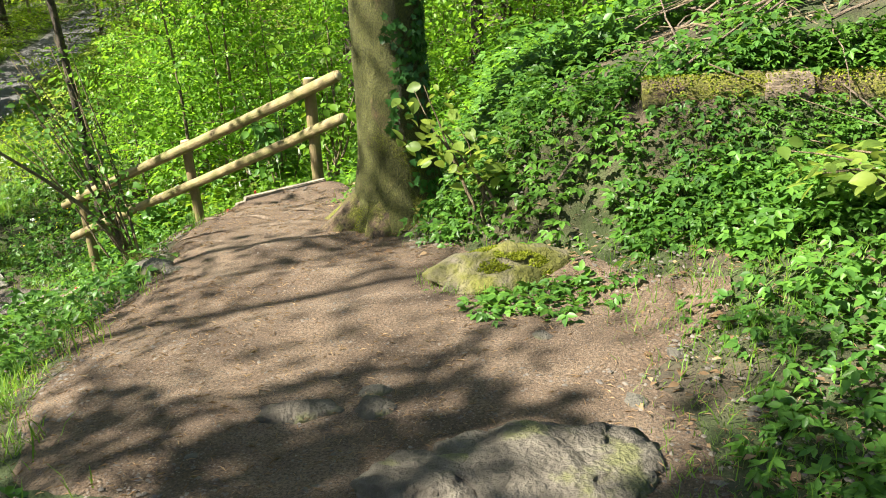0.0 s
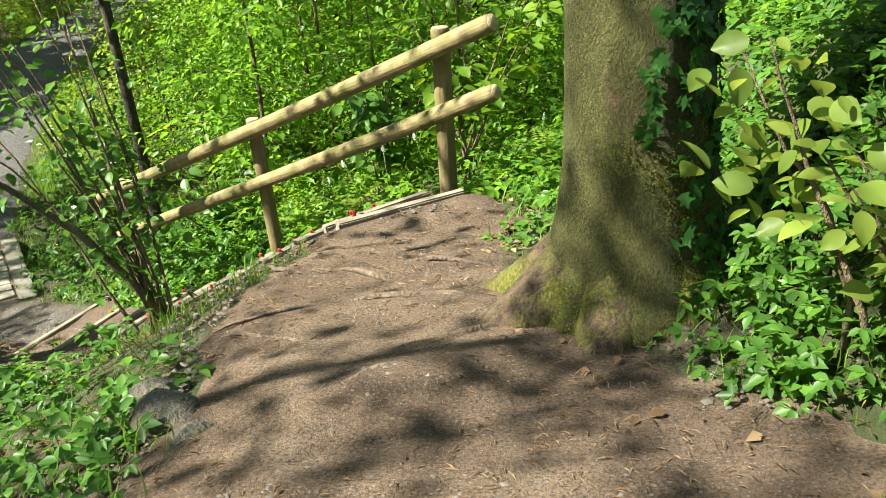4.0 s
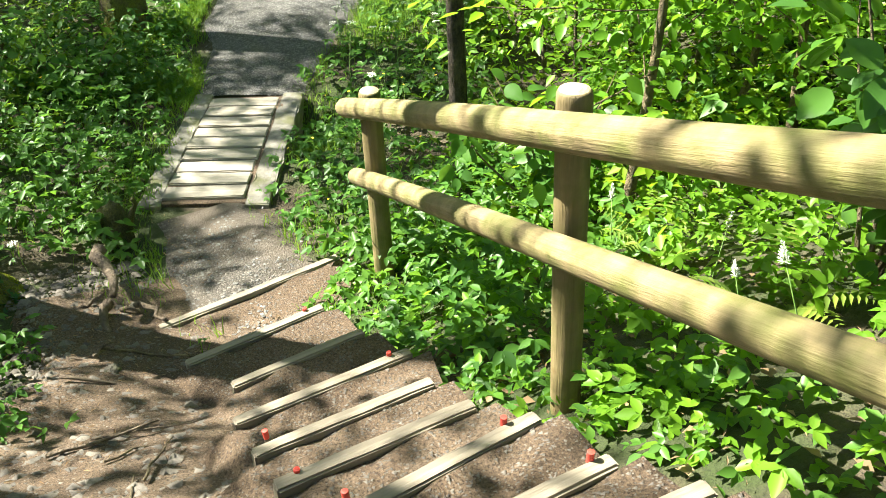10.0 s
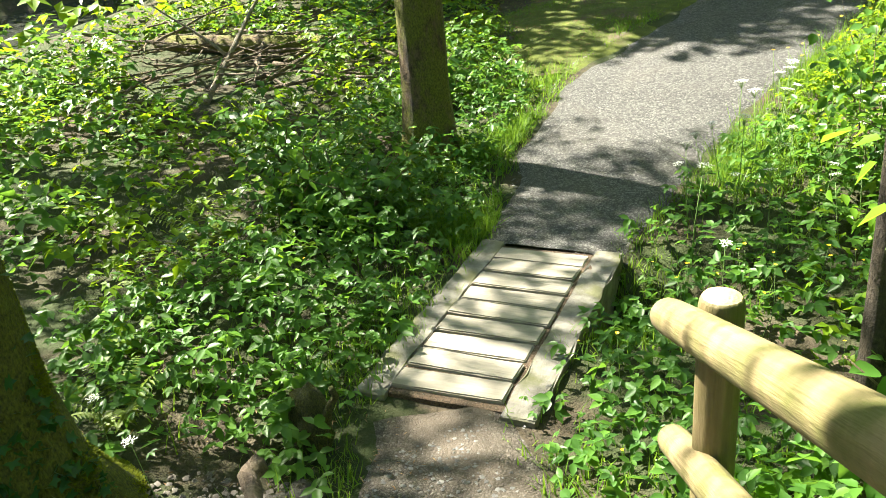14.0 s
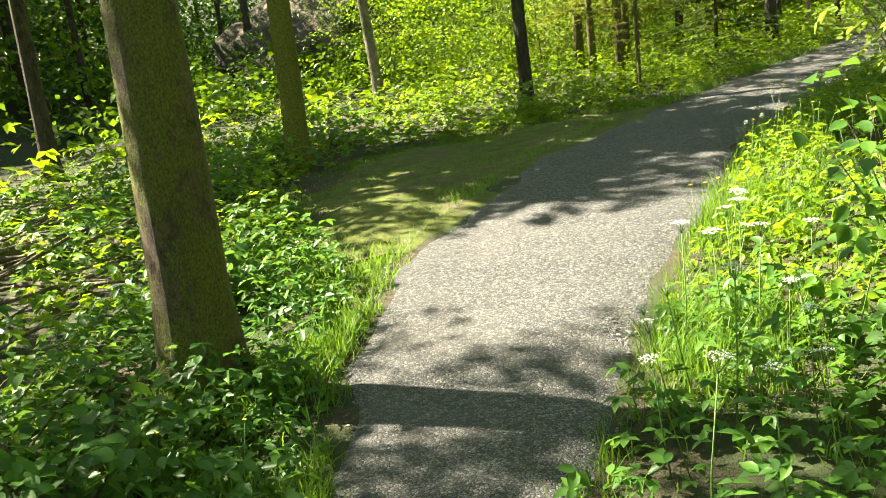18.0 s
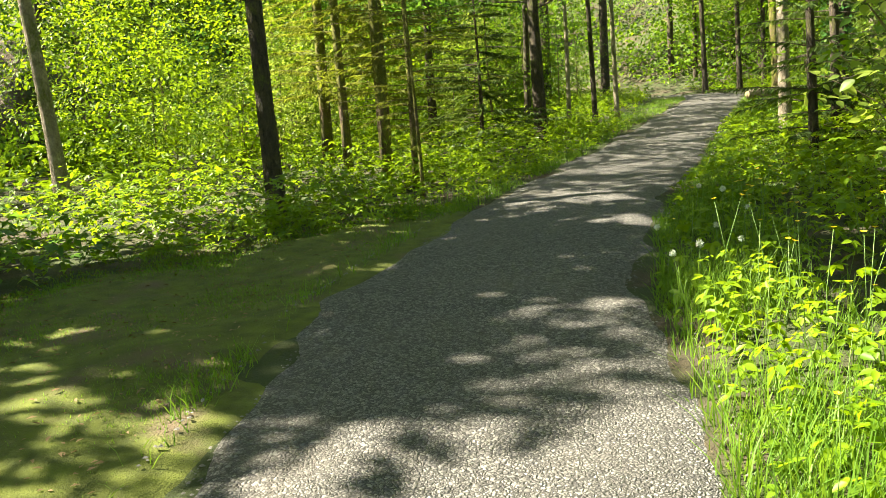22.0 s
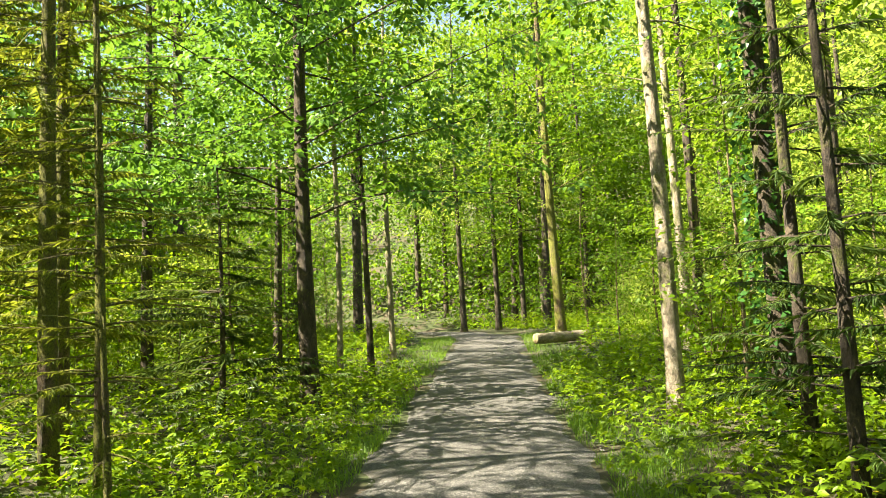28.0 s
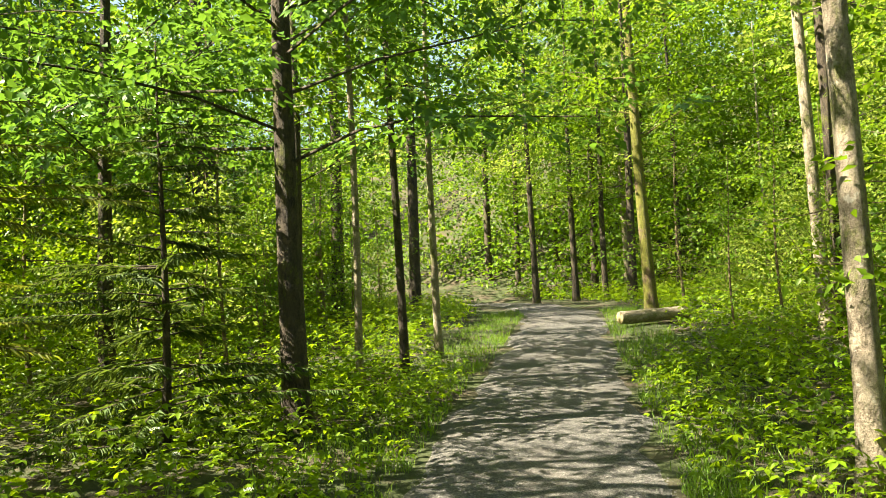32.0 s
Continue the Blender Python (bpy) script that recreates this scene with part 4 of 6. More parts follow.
r2 = np.random.default_rng(5)
n = 760
k = r2.integers(0, 46, n)
a = r2.normal(-0.75, 0.5, 46)[k] + r2.normal(0, 0.09, n)
h = np.abs(r2.uniform(0.0, 3.2, 46)[k] + r2.normal(0, 0.14, n))
rr = 0.245 + 0.30 * np.exp(-h / 0.22)
_out = np.stack([np.cos(a), np.sin(a), r2.normal(0.25, 0.2, n)], -1)
_dn = np.stack([-np.sin(a) * r2.normal(0, 0.8, n), np.cos(a) * r2.normal(0, 0.8, n), -np.ones(n)], -1)
_dn /= np.linalg.norm(_dn, axis=1)[:, None]
part("ivy", raw_mesh("ivy", *set_blades(np.stack([np.cos(a) * rr, np.sin(a) * rr, h + 0.05], -1), _dn, _out + r2.normal(0, 0.25, (n, 3)), r2.uniform(0.035, 0.06, n), r2.uniform(0.04, 0.06, n), LOBED), M_IVY_AND_SHADE), big, kind="stuff", label="dark green ivy climbing the trunk")
n = 15000
k = r2.integers(0, 90, n)
a = r2.uniform(1.7, 5.6, 90)[k] + r2.normal(0, 0.14, n)
h = np.abs(np.abs(r2.normal(0, 0.45, 90))[k] + r2.normal(0, 0.045, n))
rr = 0.235 + 0.30 * np.exp(-h / 0.22) + 0.004
part("moss", raw_mesh("moss", *blades(np.stack([np.cos(a) * rr, np.sin(a) * rr, h], -1), a + r2.normal(0, 1, n), r2.uniform(0.2, 1.2, n), r2.normal(0, 0.6, n), 0.008, 0.005, POINTED), M_MOSSTUFT), big, kind="stuff", label="yellow-green moss")
lim, pts = [], []
for i in range(22):
    z0 = 5.0 + i * 0.42
    yaw = i * 2.4
    pl = bent((0, 0, z0), (math.cos(yaw), math.sin(yaw), 0.35), 4.2 - 0.12 * i, -0.1, r2)
    lim.append(tube(pl, np.linspace(0.06, 0.01, len(pl)), 5, caps=False))
    pts += [pl[-1], pl[-2], pl[-3], (pl[-1] + pl[-2]) / 2 + r2.normal(0, 0.4, 3), (pl[-2] + pl[-3]) / 2 + r2.normal(0, 0.4, 3)]
part("branchwork", shade(raw_mesh("branchwork", *joined(lim), M_BARK_BIG)), big, kind="stuff")
part("crown", raw_mesh("crown", *sprays(np.array(pts), r2, 16, 0.5, 0.13, POINTED), M_CROWN), big, kind="stuff")

# the tree with a sawn limb
cut = broadleaf("tree", 15, 0.21, 5.5, 3.6, 31, M_BARK_GREEN, M_CROWN, 24, 6, 0.13, (-0.02, -0.035), 20, "mossy tree with a sawn face and ivy foot", flare=2.1, place=(-6.36, 8.48, float(land(-6.36, 8.48)[0]) - 0.05))
for hz_, wd_, tone in ((1.08, 0.13, M_CUT), (1.6, 0.11, M_ROOT)):
    nv = Vector((0.95, -0.3, 0.12)).normalized()
    c0 = Vector((-0.012 * hz_ - 0.02, -0.02 * hz_ - 0.037, hz_))
    lie_m = along(c0, c0 + nv, 30) @ Matrix.Diagonal((1.25, 0.85, 1, 1))
    part("sawn_face", log_mesh("sawn_face", 0.22, wd_, [M_BARK_GREEN, tone], 3, 24, 0.08), cut, lie_m @ pose(0, 0, 0.02), "pale orange sawn wood" if hz_ < 1.2 else "dark weathered sawn wood")
    part("ledge", log_mesh("ledge", 0.05, wd_ * 0.95, [M_BARK_GREEN, M_ROOT], 6, 20, 0.08), cut, Matrix.Translation(c0 + Vector((0.12, -0.04, -wd_ * 0.6))) @ pose(0, 0, 0, 0, 28, 0) @ Matrix.Diagonal((0.75, 1.15, 1, 1)), "pale worn ledge under the cut")
n = 380
a = r2.uniform(-1.9, 1.2, n)
h = np.abs(r2.normal(0.1, 0.45, n))
rr = 0.22 + 0.23 * np.exp(-h / 0.22)
part("ivy", raw_mesh("ivy", *blades(np.stack([np.cos(a) * rr - 0.012 * h - 0.02, np.sin(a) * rr - 0.02 * h - 0.037, h], -1), a + r2.normal(0, 0.9, n), r2.normal(-0.5, 0.5, n), r2.normal(0, 0.6, n), 0.05, 0.05, LOBED), M_IVY_AND_SHADE), cut, kind="stuff", label="ivy on the trunk")
n = 30000
k = r2.integers(0, 130, n)
a = r2.uniform(-2.2, 2.2, 130)[k] + r2.normal(0, 0.16, n)
h = np.abs((r2.uniform(0, 1.0, 130) ** 1.3 * 2.4)[k] + r2.normal(0, 0.09, n))
rr = 0.21 * (1 - 0.057 * h) + 0.23 * np.exp(-h / 0.22) + 0.004
part("moss", raw_mesh("moss", *blades(np.stack([np.cos(a) * rr - 0.012 * h - 0.02, np.sin(a) * rr - 0.02 * h - 0.037, h], -1), a + r2.normal(0, 1, n), r2.uniform(0.0, 1.0, n), r2.normal(0, 0.6, n), 0.016, 0.01, POINTED), M_MOSSTUFT), cut, kind="stuff", label="green moss cushion")

# trees met along the gravel path: x, y, height, radius, bare stem, reach, bark, lean
MET = [(-9.37, 12.05, 15, 0.20, 6.5, 3.2, M_BARK_MOSS, (-0.055, 0.0), "stout mossy tree leaning over the path edge"),
       (-14.2, 16.1, 15, 0.15, 6.0, 3.3, M_BARK_YELLOW, (0.0, 0.015), "slender tree with yellow-green moss"),
       (-18.7, 21.4, 14, 0.11, 4.0, 2.6, M_BARK_PALE, (-0.1, 0.0), "pale leaning tree by the stream"),
       (-13.95, 20.25, 15, 0.10, 4.2, 2.6, M_BARK_DARK, (-0.015, 0.0), "straight dark trunk at the wood's edge"),
       (-13.72, 27.9, 9.5, 0.125, 2.4, 4.2, M_BARK_DARK, (-0.012, 0.0), "straight dark tree with level leafy boughs by the path"),
       (-16.8, 29.6, 9.0, 0.1, 2.4, 4.6, M_BARK_DARK, (0.0, 0.0), "dark tree with a low leafy crown in the wood"), (-16.2, 33.6, 9.0, 0.09, 2.6, 4.4, M_BARK_DARK, (0.0, 0.0), "dark tree with a low leafy crown in the wood"),
       (-14.1, 30.4, 10, 0.05, 3.0, 1.8, M_BARK_PALE, (0.0, 0.0), "thin pale tree near the path"), (-13.92, 31.6, 10, 0.06, 3.0, 1.8, M_BARK_DARK, (0.0, 0.0), "thin dark tree near the path"),
       (-13.9, 33.4, 10, 0.06, 3.0, 1.8, M_BARK_PALE, (0.01, 0.0), "thin grey tree near the path"), (-10.85, 38.6, 13, 0.13, 3.5, 2.8, M_BARK_MOSS, (-0.03, 0.0), "straight tree beside the bend"),
       (-8.3, 34.2, 15, 0.10, 4.5, 2.4, M_BARK_PALE, (-0.045, 0.0), "pale spotted trunk, one of a leaning pair"), (-8.05, 34.5, 15, 0.11, 4.5, 2.4, M_BARK_DARK, (-0.03, 0.0), "dark trunk, one of a leaning pair"),
       (-9.4, 26.3, 15, 0.09, 4.0, 2.4, M_BARK_PALE, (-0.035, 0.0), "thin pale trunk behind a spruce"),
       (-4.9, 11.3, 13, 0.06, 3.5, 2.6, M_BARK_DARK, (-0.02, 0.0), "thin dark trunk flecked with sun behind the fence"),
       (-14.6, 48.2, 12, 0.11, 3.0, 2.6, M_BARK_DARK, (0, 0), "dark trunk where the path bends away"), (-13.4, 49.0, 12, 0.11, 3.0, 2.6, M_BARK_DARK, (0, 0), "dark trunk where the path bends away"),
       (-12.4, 48.5, 12, 0.10, 3.0, 2.6, M_BARK_DARK, (0, 0), "dark trunk where the path bends away"), (-11.5, 47.0, 12, 0.14, 3.0, 2.6, M_BARK_DARK, (0, 0), "dark trunk where the path bends away"),
       (-10.2, 48.5, 12, 0.10, 3.0, 2.6, M_BARK_DARK, (0, 0), "dark trunk where the path bends away")]
for i, (x, y, hh, r, bare, reach, bark, lean, lab) in enumerate(MET):
    # crowns 4 to 6 take the darker herb leaf, their shade put into colour
    broadleaf("tree", hh, r, bare, reach, 50 + i, bark, M_HERB if i in (4, 5, 6) else M_CROWN if i % 3 else M_YOUNG, 40 if i == 4 else 28, {1: 26, 2: 7, 3: 18, 4: 23, 5: 20, 6: 18}.get(i, 12), 0.115, lean, 12, lab, flare=1.45, place=(x, y, float(land(x, y)[0]) - 0.04))

# added trees, mostly out of sight, placed so their crowns shade the ways
ADDED_SHADERS = [(-6.5, -0.7, 12.5, 3.6, 2.4, 40, 0.14), (-7.4, 3.2, 10.5, 3.6, 3.0, 6, 0.13), (-5.2, -2.2, 10, 4.0, 3.0, 16, 0.13), (-8.6, 6.3, 8.6, 2.6, 2.8, 8, 0.14), (-14.6, 8.0, 12, 3.0, 3.6, 20, 0.14),
           (-12.4, 6.2, 11, 3.0, 3.2, 4, 0.13), (-18.7, 14.9, 8.5, 3.6, 3.0, 42, 0.205), (-18.7, 17.3, 13, 6.0, 2.9, 40, 0.205), (-19.5, 20.0, 14, 6.0, 2.6, 20, 0.15), (-8.2, -2.0, 12, 4.0, 3.4, 20, 0.14),
           (-16.0, 9.3, 12, 4.0, 2.4, 17, 0.14), (-8.8, 1.4, 15, 8.0, 2.8, 6, 0.12), (-18.5, 14.8, 14, 7.0, 2.5, 40, 0.205), (-17.5, 12.7, 7.5, 3.6, 2.2, 20, 0.15)]
for i, (x, y, hh, bare, reach, per, size) in enumerate(ADDED_SHADERS):
    broadleaf("tree", hh, 0.12, bare, reach, 130 + i, M_BARK_DARK, M_CROWN, 22, per, size, label="added leafy tree placed to shade the way", place=(x, y, float(land(x, y)[0]) - 0.04))

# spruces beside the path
SPRUCE = [(-15.58, 24.2, 10, 0.075, 1.5, M_NEEDLE_SUN, 1.4, "slim spruce with pale needles tinted for sunlight"), (-14.45, 23.5, 10, 0.08, 1.5, M_NEEDLE_SUN, 1.6, "slim spruce with pale needles tinted for sunlight"),
          (-15.2, 24.85, 10.5, 0.085, 1.7, M_NEEDLE_SUN, 1.2, "slim spruce with pale needles tinted for sunlight"), (-16.6, 25.2, 10.5, 0.10, 1.7, M_NEEDLE_SUN, 1.2, "slim spruce with pale needles tinted for sunlight"),
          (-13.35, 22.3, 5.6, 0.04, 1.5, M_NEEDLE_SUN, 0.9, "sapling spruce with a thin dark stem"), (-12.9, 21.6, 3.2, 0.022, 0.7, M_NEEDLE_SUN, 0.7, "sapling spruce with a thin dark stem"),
          (-8.75, 22.6, 5.5, 0.05, 1.15, M_NEEDLE, 0.4, "dark young spruce with level boughs"),
          (-8.6, 24.3, 7.5, 0.06, 1.25, M_NEEDLE, 0.4, "dark young spruce with level boughs"), (-7.0, 22.6, 9, 0.08, 2.2, M_NEEDLE, 0.6, "tall spruce with sparse boughs")]
ivy_tree = broadleaf("tree", 15, 0.11, 4.5, 2.4, 171, M_BARK_DARK, M_CROWN, 22, 10, 0.13, (-0.02, 0.0), 12, "dark trunk wrapped in ivy beside a spruce", place=(-8.6, 25.2, float(land(-8.6, 25.2)[0]) - 0.04))
n = 2600
a, h = r2.uniform(0, 6.28, n), r2.uniform(0.2, 11, n)
rr = 0.12 * (1 - 0.05 * h) + np.abs(r2.normal(0, 0.06, n))
part("ivy", raw_mesh("ivy", *blades(np.stack([np.cos(a) * rr - 0.02 * h, np.sin(a) * rr, h], -1), a + r2.normal(0, 0.8, n), r2.normal(-0.4, 0.5, n), r2.normal(0, 0.6, n), 0.075, 0.07, POINTED), M_IVY_AND_SHADE), ivy_tree, kind="stuff", label="thick dark ivy")
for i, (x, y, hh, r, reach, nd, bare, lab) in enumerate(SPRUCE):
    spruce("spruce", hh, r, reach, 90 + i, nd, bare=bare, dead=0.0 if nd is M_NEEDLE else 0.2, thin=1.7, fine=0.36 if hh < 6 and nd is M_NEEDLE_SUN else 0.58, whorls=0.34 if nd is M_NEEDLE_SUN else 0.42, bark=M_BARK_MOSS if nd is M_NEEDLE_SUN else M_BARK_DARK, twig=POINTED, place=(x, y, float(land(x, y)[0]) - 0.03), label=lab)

spruce("spruce", 3.5, 0.04, 1.65, 119, M_NEEDLE, whorls=0.17, bare=0.12, thin=2.4, fine=0.6, twig=POINTED, place=(-14.67, 27.3, float(land(-14.67, 27.3)[0]) - 0.03), label="small dark bushy spruce near the path")

# ---- the wood around ----
proto = [broadleaf("tree", 16, 0.14, 5.0, 3.6, 201, M_BARK_DARK, M_CROWN, 24, 9, 0.155, label="tall leafy tree of the forest", place=(-33, 33, float(land(-33, 33)[0]))),
         broadleaf("tree", 10, 0.09, 2.2, 2.9, 202, M_BARK_PALE, M_CROWN, 26, 9, 0.145, label="half-grown leafy tree of the wood", place=(-29, 31, float(land(-29, 31)[0]))),
         broadleaf("tree", 13, 0.11, 3.2, 3.2, 203, M_BARK_DARK, M_YOUNG, 24, 9, 0.155, label="bright green tree of the forest", place=(-31, 36, float(land(-31, 36)[0]))),
         broadleaf("sapling", 4.2, 0.03, 0.5, 1.3, 204, M_TWIG, M_CROWN, 22, 11, 0.085, label="leafy sapling of the underwood", category="sapling", place=(-22, 27, float(land(-22, 27)[0]))),
         broadleaf("sapling", 2.6, 0.02, 0.3, 0.9, 205, M_TWIG, M_YOUNG, 18, 11, 0.075, label="bright leafy bush of the underwood", category="sapling", place=(-20, 29, float(land(-20, 29)[0]))),
         spruce("spruce", 14, 0.11, 2.4, 206, M_NEEDLE, bare=1.5, label="tall dark spruce in the wood", place=(-27, 36, float(land(-27, 36)[0])), thin=0.35, whorls=0.5, twig=POINTED, fine=1.5),
         broadleaf("sapling", 3.6, 0.028, 0.4, 1.3, 207, M_TWIG, M_BRIGHT, 20, 12, 0.09, label="green sapling below the fence, leaves brightened for sun", category="sapling", shape=OVAL, place=(-3.4, 12.6, float(land(-3.4, 12.6)[0])))]
taken = [(-6.4, 8.5), (-18.2, 14.0), (-18.9, 16.6), (-19.5, 19.4), (-14.6, 8.0)] + [(x, y) for x, y, *_ in MET] + [(x, y) for x, y, *_ in SPRUCE]
fr = random.Random(11)


def scatter(protos, count, x0, x1, y0, y1, gap, off, low=0.8, high=1.25, beyond=99.0):
    """Copies of the wood's trees, clear of the way and of one another."""
    made = tries = 0
    while made < count and tries < count * 60:
        tries += 1
        x, y = fr.uniform(x0, x1), fr.uniform(y0, y1)
        _, sd, wd, _ = lie(x, y)
        d = abs(float(sd[0])) - float(wd[0])
        st = (x + 24.0) * -0.82 + (y - 14.5) * -0.57
        if d < off or d > beyond or abs(st) < 2.6 or any((x - a) ** 2 + (y - b) ** 2 < gap * gap for a, b in taken):
            continue
        p = fr.choice(protos)
        k = fr.uniform(low, high)
        copy_thing(p, at_ground(x, y, fr.uniform(0, 360), k))
        taken.append((x, y))
        made += 1


scatter(proto[1:2], 4, -22, -15, 34, 46, 2.2, 4.5, 0.6, 0.8, 12)
for x_, y_ in ((-20.2, 37.6), (-21.6, 40.8), (-23.6, 43.2), (-18.6, 41.5), (-25.5, 46.5), (-17.6, 45.0)):
    copy_thing(proto[0], at_ground(x_, y_, x_ * 40, 1.2))
    taken.append((x_, y_))
scatter(proto[:3], 14, -42, -24, 38, 64, 2.2, 9)
scatter(proto[:3], 9, -36, -25, 32, 62, 2.8, 14)
scatter(proto[1:3], 18, -8.5, 8, 16, 50, 2.4, 3.0)
scatter(proto[:3], 22, -18, 2, 47, 60, 1.7, 2.3)
scatter(proto[:3] + proto[5:6], 34, -46, -27.5, 8, 46, 2.2, 4)
scatter(proto[:3], 9, -3, 10, 10, 20, 2.2, 3.0)
scatter(proto[:3], 4, -22, -14, -12, -1, 3.0, 5.0)
scatter(proto[:3], 4, 4, 14, -8, 10, 2.4, 3.2)
scatter(proto[3:5], 44, -22, -13, 25, 46, 0.9, 3.0, 0.6, 1.1, 9)
scatter(proto[3:5], 40, -10.5, -1, 17, 46, 0.9, 1.5, 0.6, 1.2, 8)
scatter(proto[6:], 22, -6, 2, 9.8, 17, 0.9, 1.6, 0.6, 1.1)
scatter(proto[3:5], 10, -14, -5, -2, 8, 1.0, 3.4, 0.6, 0.9)
scatter(proto[3:5], 8, 2.5, 9, -1, 10, 1.1, 3.0, 0.6, 1.0)


def far_wood(count, seed):
    """Foliage of the wood beyond the trees that can be told apart, low enough to let the sun over it."""
    g = np.random.default_rng(seed)
    x, y = g.uniform(-58, 12, count * 6), g.uniform(2, 82, count * 6)
    _, sd, wd, _ = lie(x, y)
    d = np.abs(sd) - wd
    st = (x + 24.0) * -0.82 + (y - 14.5) * -0.57
    ahead = (y > 46) & (x > -20)
    ok = (d > np.where(ahead, 3.0, 9.0)) & (d < 32) & (np.abs(st) > 3)
    x, y, d, sd, ahead = x[ok][:count], y[ok][:count], d[ok][:count], sd[ok][:count], ahead[ok][:count]
    n = len(x)
    h = g.uniform(0.02, 1, n) ** 1.2 * np.where(ahead, 15.0, np.where((sd < 0) & (y < 34), np.clip(0.5 * d - 5, 1, 12), np.clip(0.75 * d - 2, 2, 17)))
    P = np.stack([x, y, land(x, y) + h], -1)
    return joined([sprays(P[d < 17], g, 16, 0.55, 0.19, POINTED, 0.4, 0.7, 0.75), sprays(P[d >= 17], g, 13, 0.8, 0.28, POINTED, 0.4, 0.75, 0.8)])


def underwood(count, x0, x1, y0, y1, seed, side, size=0.15):
    """Loose leafy twigs of the bushes between the trees."""
    g = np.random.default_rng(seed)
    x, y = g.uniform(x0, x1, count * 8), g.uniform(y0, y1, count * 8)
    _, sd, wd, _ = lie(x, y)
    d = np.abs(sd) - wd
    clump = np.sin(0.9 * x + 0.3 * y) * np.sin(0.8 * y - 0.4 * x) > -0.15
    ok = (d > (4.0 if side < 0 else 2.4)) & (d < 12) & (sd * side > 0) & clump & ~((side < 0) & (y < 21.5 + 0.25 * (x + 20)))
    x, y, d = x[ok][:count], y[ok][:count], d[ok][:count]
    h = 0.3 + g.uniform(0, 1, len(x)) * np.clip((0.85 if side > 0 else 0.55) * (d - 1.3), 0.3, 7)
    return sprays(np.stack([x, y, land(x, y) + h], -1), g, 14, 0.26, size, POINTED, 0.3, 0.6, 0.55)


alone("far_woods", raw_mesh("far_woods", *far_wood(11500, 77), M_CROWN), "leafy depth of the forest behind the nearer trees", "woods", "stuff")


def end_wood(count, seed):
    """The dark depth of the wood where the path bends away."""
    g = np.random.default_rng(seed)
    x, y = g.uniform(-24, 3, count), g.uniform(49.5, 62, count)
    ok = np.abs(lie(x, y)[1]) > 2.2
    x, y = x[ok], y[ok]
    return sprays(np.stack([x, y, land(x, y) + g.uniform(0.01, 1, len(x)) ** 1.2 * 13], -1), g, 15, 0.65, 0.21, POINTED, 0.4, 0.7, 0.75)


alone("far_woods", raw_mesh("far_woods", *end_wood(6000, 81), M_CROWN), "dark leafy wood where the path bends away", "woods", "stuff")
def left_wood(count, seed, x0=-44, x1=-18, y0=30, y1=66, tall=15.0):
    """The shaded wood behind the trees on the stream's side."""
    g = np.random.default_rng(seed)
    x, y = g.uniform(x0, x1, count * 3), g.uniform(y0, y1, count * 3)
    _, sd, wd, _ = lie(x, y)
    d = np.abs(sd) - wd
    ok = (d > 9) & (sd < 0) & (np.abs((x + 24.0) * -0.82 + (y - 14.5) * -0.57) > 3.2)
    x, y, d = x[ok][:count], y[ok][:count], d[ok][:count]
    return sprays(np.stack([x, y, land(x, y) + g.uniform(0.02, 1, len(x)) * np.clip(0.85 * d, 6, tall)], -1), g, 15, 0.6, 0.2, POINTED, 0.4, 0.7, 0.75)


# no ivy here: the dark leaf colour paints the shade of these woods
alone("far_woods", raw_mesh("far_woods", *left_wood(7500, 83), M_IVY_AND_SHADE), "leafy wood towards the stream, leaf colour darkened for shade", "woods", "stuff")
alone("far_woods", raw_mesh("far_woods", *left_wood(4200, 85, -56, -29, 6, 44, 9.0), M_IVY_AND_SHADE), "wooded slope across the stream, leaf colour darkened for shade", "woods", "stuff")
alone("underwood", raw_mesh("underwood", *underwood(5200, -28, -12, 18, 47, 78, -1, 0.085), M_SUNNY), "leafy bushes filling the wood between the trunks", "underwood", "stuff")
alone("underwood", raw_mesh("underwood", *underwood(3600, -11, 0, 16, 47, 79, 1, 0.08), M_YOUNG), "bright leafy bushes on the bank beside the path", "underwood", "stuff")
alone("underwood", raw_mesh("underwood", *underwood(2300, -8, 5, 8.5, 17, 80, 1, 0.085), M_BRIGHT), "leafy bushes below the log fence", "underwood", "stuff")

# ---- undergrowth ----


